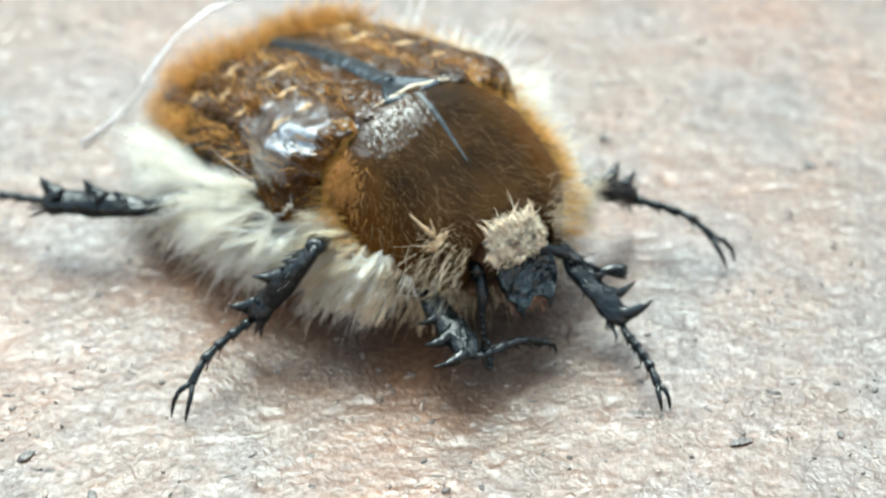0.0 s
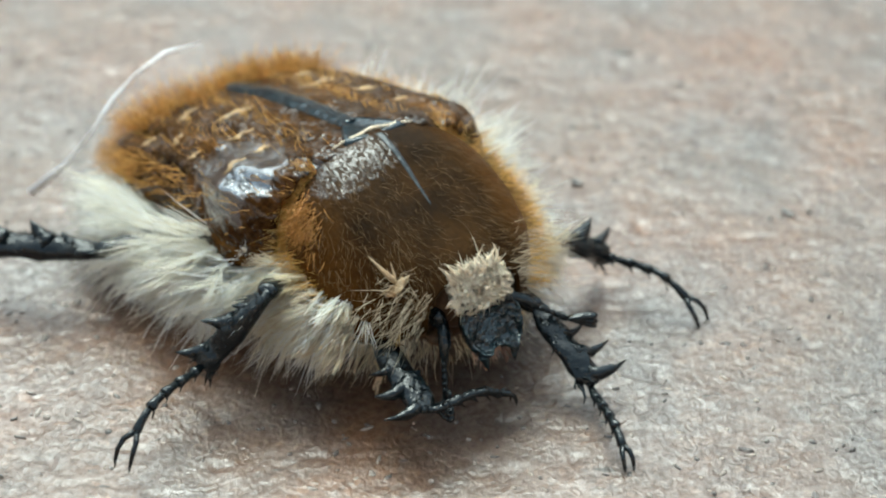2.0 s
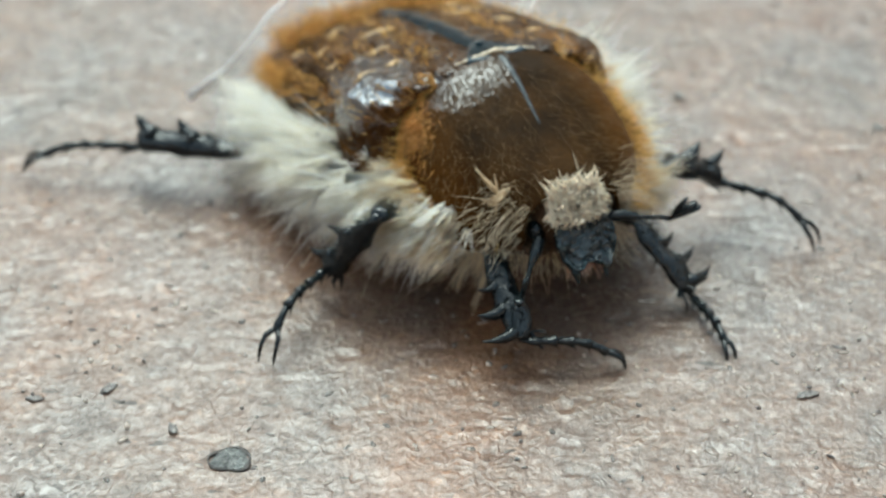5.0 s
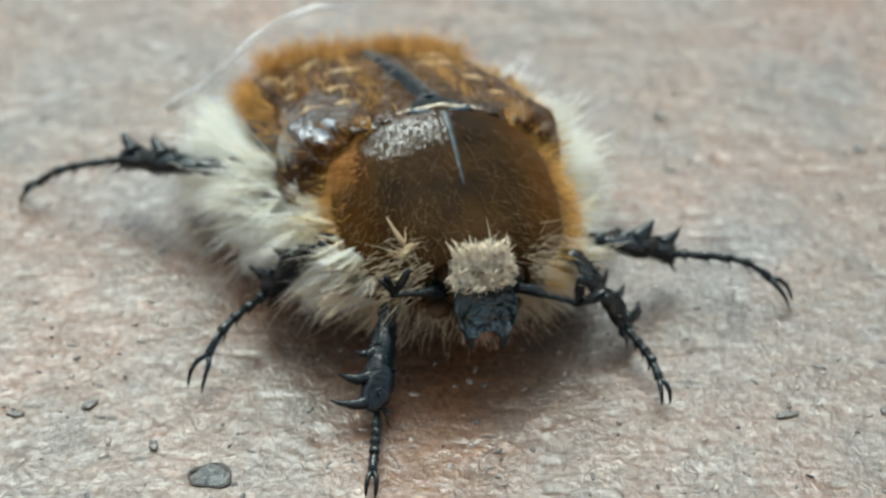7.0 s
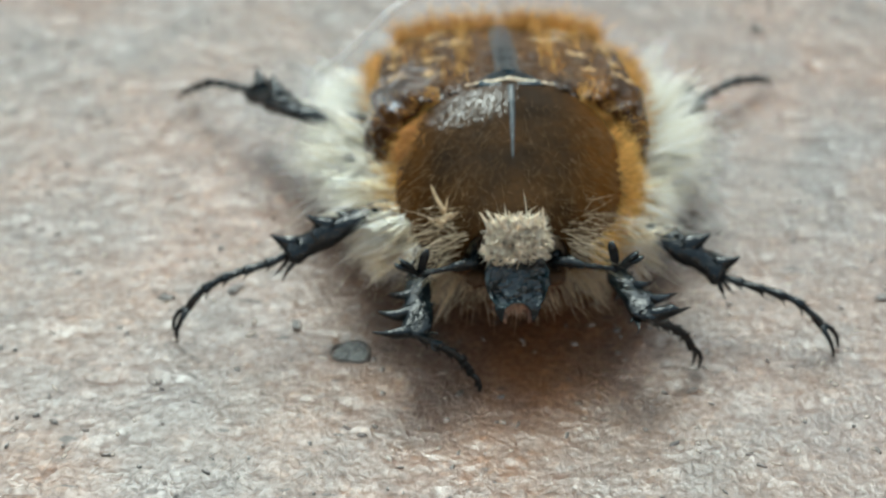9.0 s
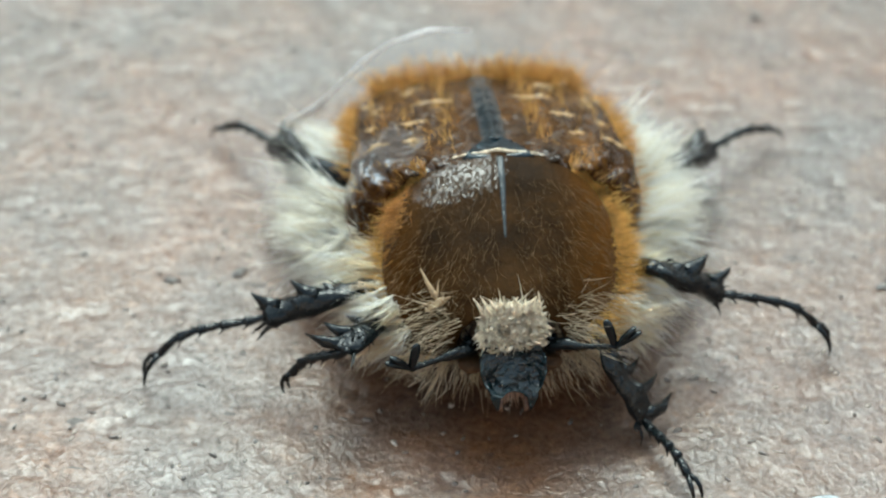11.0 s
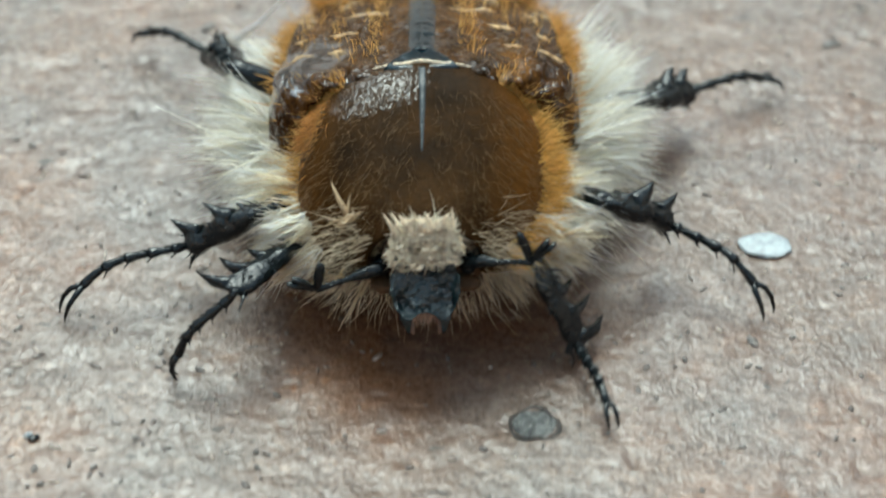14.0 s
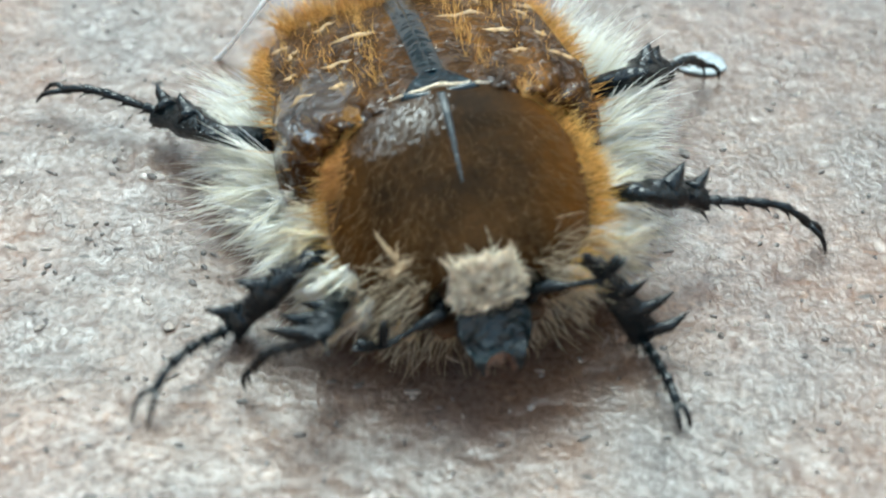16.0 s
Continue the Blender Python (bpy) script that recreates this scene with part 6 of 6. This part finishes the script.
    walk(LEGS["hind", -1][tibia], [(0, limb(-3, -2, 1.3, -2.6, -3.4, 1)), (7.5, limb(-3.24, -1.92, 1.47, -2.89, -3.34, 1.21)), (8.5, limb(-3.87, -1.67, 1.28, -4.3, -2.91, 0.62)), (8.7, limb(-3.62, -1.83, 1.08, -4.01, -3.12, 0.52)), (10.8, limb(-3.96, -1.65, 1.17, -4.34, -2.95, 0.58)), (11, limb(-4.10, -1.65, 1.33, -4.51, -2.89, 0.65)), (11.5, limb(-4, -1.16, 1.43, -4.67, -2.36, 0.89)), (12, limb(-3.89, -1.06, 1.46, -4.48, -2.24, 0.81)), (12.5, limb(-3.81, -0.97, 1.59, -4.22, -2.22, 0.94)), (13, limb(-4.17, -0.42, 1.52, -4.84, -1.58, 0.93)), (13.5, limb(-4.06, -0.65, 1.61, -4.65, -1.88, 1.05)), (14, limb(-4.09, -0.75, 1.42, -4.81, -1.89, 0.81)), (14.5, limb(-3.85, -0.46, 1.6, -4.43, -1.66, 0.95)), (15, limb(-3.73, 0.3, 1.93, -4.47, -0.83, 1.37)), (15.5, limb(-3.36, 0.33, 2.44, -4.10, -0.82, 1.86)), (16, limb(-3.55, 0.3, 2.3, -4.13, -0.76, 1.48))])
    walk(LEGS["hind", -1][tarsus], [(0, limb(-2.6, -3.4, 1, -2, -5.5, 0.25)), (7.5, limb(-2.89, -3.34, 1.21, -2.37, -5.47, 0.51)), (8.5, limb(-4.3, -2.91, 0.62, -6.12, -4.35, 0.17)), (8.7, limb(-4.01, -3.12, 0.52, -5.82, -4.53, 0.14)), (10.8, limb(-4.34, -2.95, 0.58, -6.08, -4.44, -0.07)), (11, limb(-4.51, -2.89, 0.65, -6.37, -4.28, 0.09)), (11.5, limb(-4.67, -2.36, 0.89, -6.82, -3.17, 0.29)), (12, limb(-4.48, -2.24, 0.81, -6.40, -3.41, 0.06)), (12.5, limb(-4.22, -2.22, 0.94, -6.21, -3.38, 0.37)), (13, limb(-4.84, -1.58, 0.93, -6.76, -2.56, 0.03)), (13.5, limb(-4.65, -1.88, 1.05, -6.47, -3.31, 0.56)), (14, limb(-4.81, -1.89, 0.81, -6.84, -2.96, 0.21)), (14.5, limb(-4.43, -1.66, 0.95, -6.35, -2.89, 0.3)), (15, limb(-4.47, -0.83, 1.37, -6.26, -2, 0.43)), (15.5, limb(-4.10, -0.82, 1.86, -5.67, -2.43, 1.05)), (16, limb(-4.13, -0.76, 1.48, -5.47, -2.11, 0.16))])
    walk(antenna_right, [(0, limb(0.8, 5.1, 1.75, 1.04, 5.5, 1.05)), (4.2, limb(0.8, 5.1, 1.75, 1.04, 5.5, 1.05)), (6.3, limb(0.8, 5.1, 1.9, 1.75, 5.5, 2.3)), (8.7, limb(0.8, 5.1, 1.9, 1.75, 5.5, 2.0)), (16, limb(0.8, 5.1, 1.9, 1.8, 5.5, 1.85))])
    walk(antenna_left, [(0, limb(-0.6, 5.1, 1.85, -1.75, 5.76, 1.14)), (2.4, limb(-0.6, 5.1, 1.85, -1.78, 5.76, 1.2)), (3.3, limb(-0.6, 5.1, 1.85, -1.9, 5.73, 1.43)), (3.5, limb(-0.6, 5.1, 1.85, -1.98, 5.66, 1.67)), (3.8, limb(-0.6, 5.1, 1.85, -1.9, 5.9, 1.95)), (4.2, limb(-0.6, 5.1, 1.85, -1.93, 5.85, 1.95)), (6.3, limb(-0.6, 5.1, 1.9, -1.6, 5.5, 1.7)), (8, limb(-0.6, 5.1, 1.9, -1.6, 5.5, 1.9)), (16, limb(-0.6, 5.1, 2.0, -1.5, 5.5, 2.3))])
    # the clubs: one stays spread, the other opens while the beetle sets off
    for blade, shut, spread in zip(blades_right, (42, 54, 92), (34, 46, 100)):
        walk(blade, [(0, fan(shut)), (4.2, fan(shut)), (6.3, fan(spread)), (16, fan(spread))])
    for blade, shut, spread in zip(blades_left, (4, 15, 27), (32, 44, 98)):
        walk(blade, [(0, fan(shut)), (3.5, fan(shut)), (4.2, fan(shut + 8)), (6.3, fan(spread)), (16, fan(spread))])


motions()
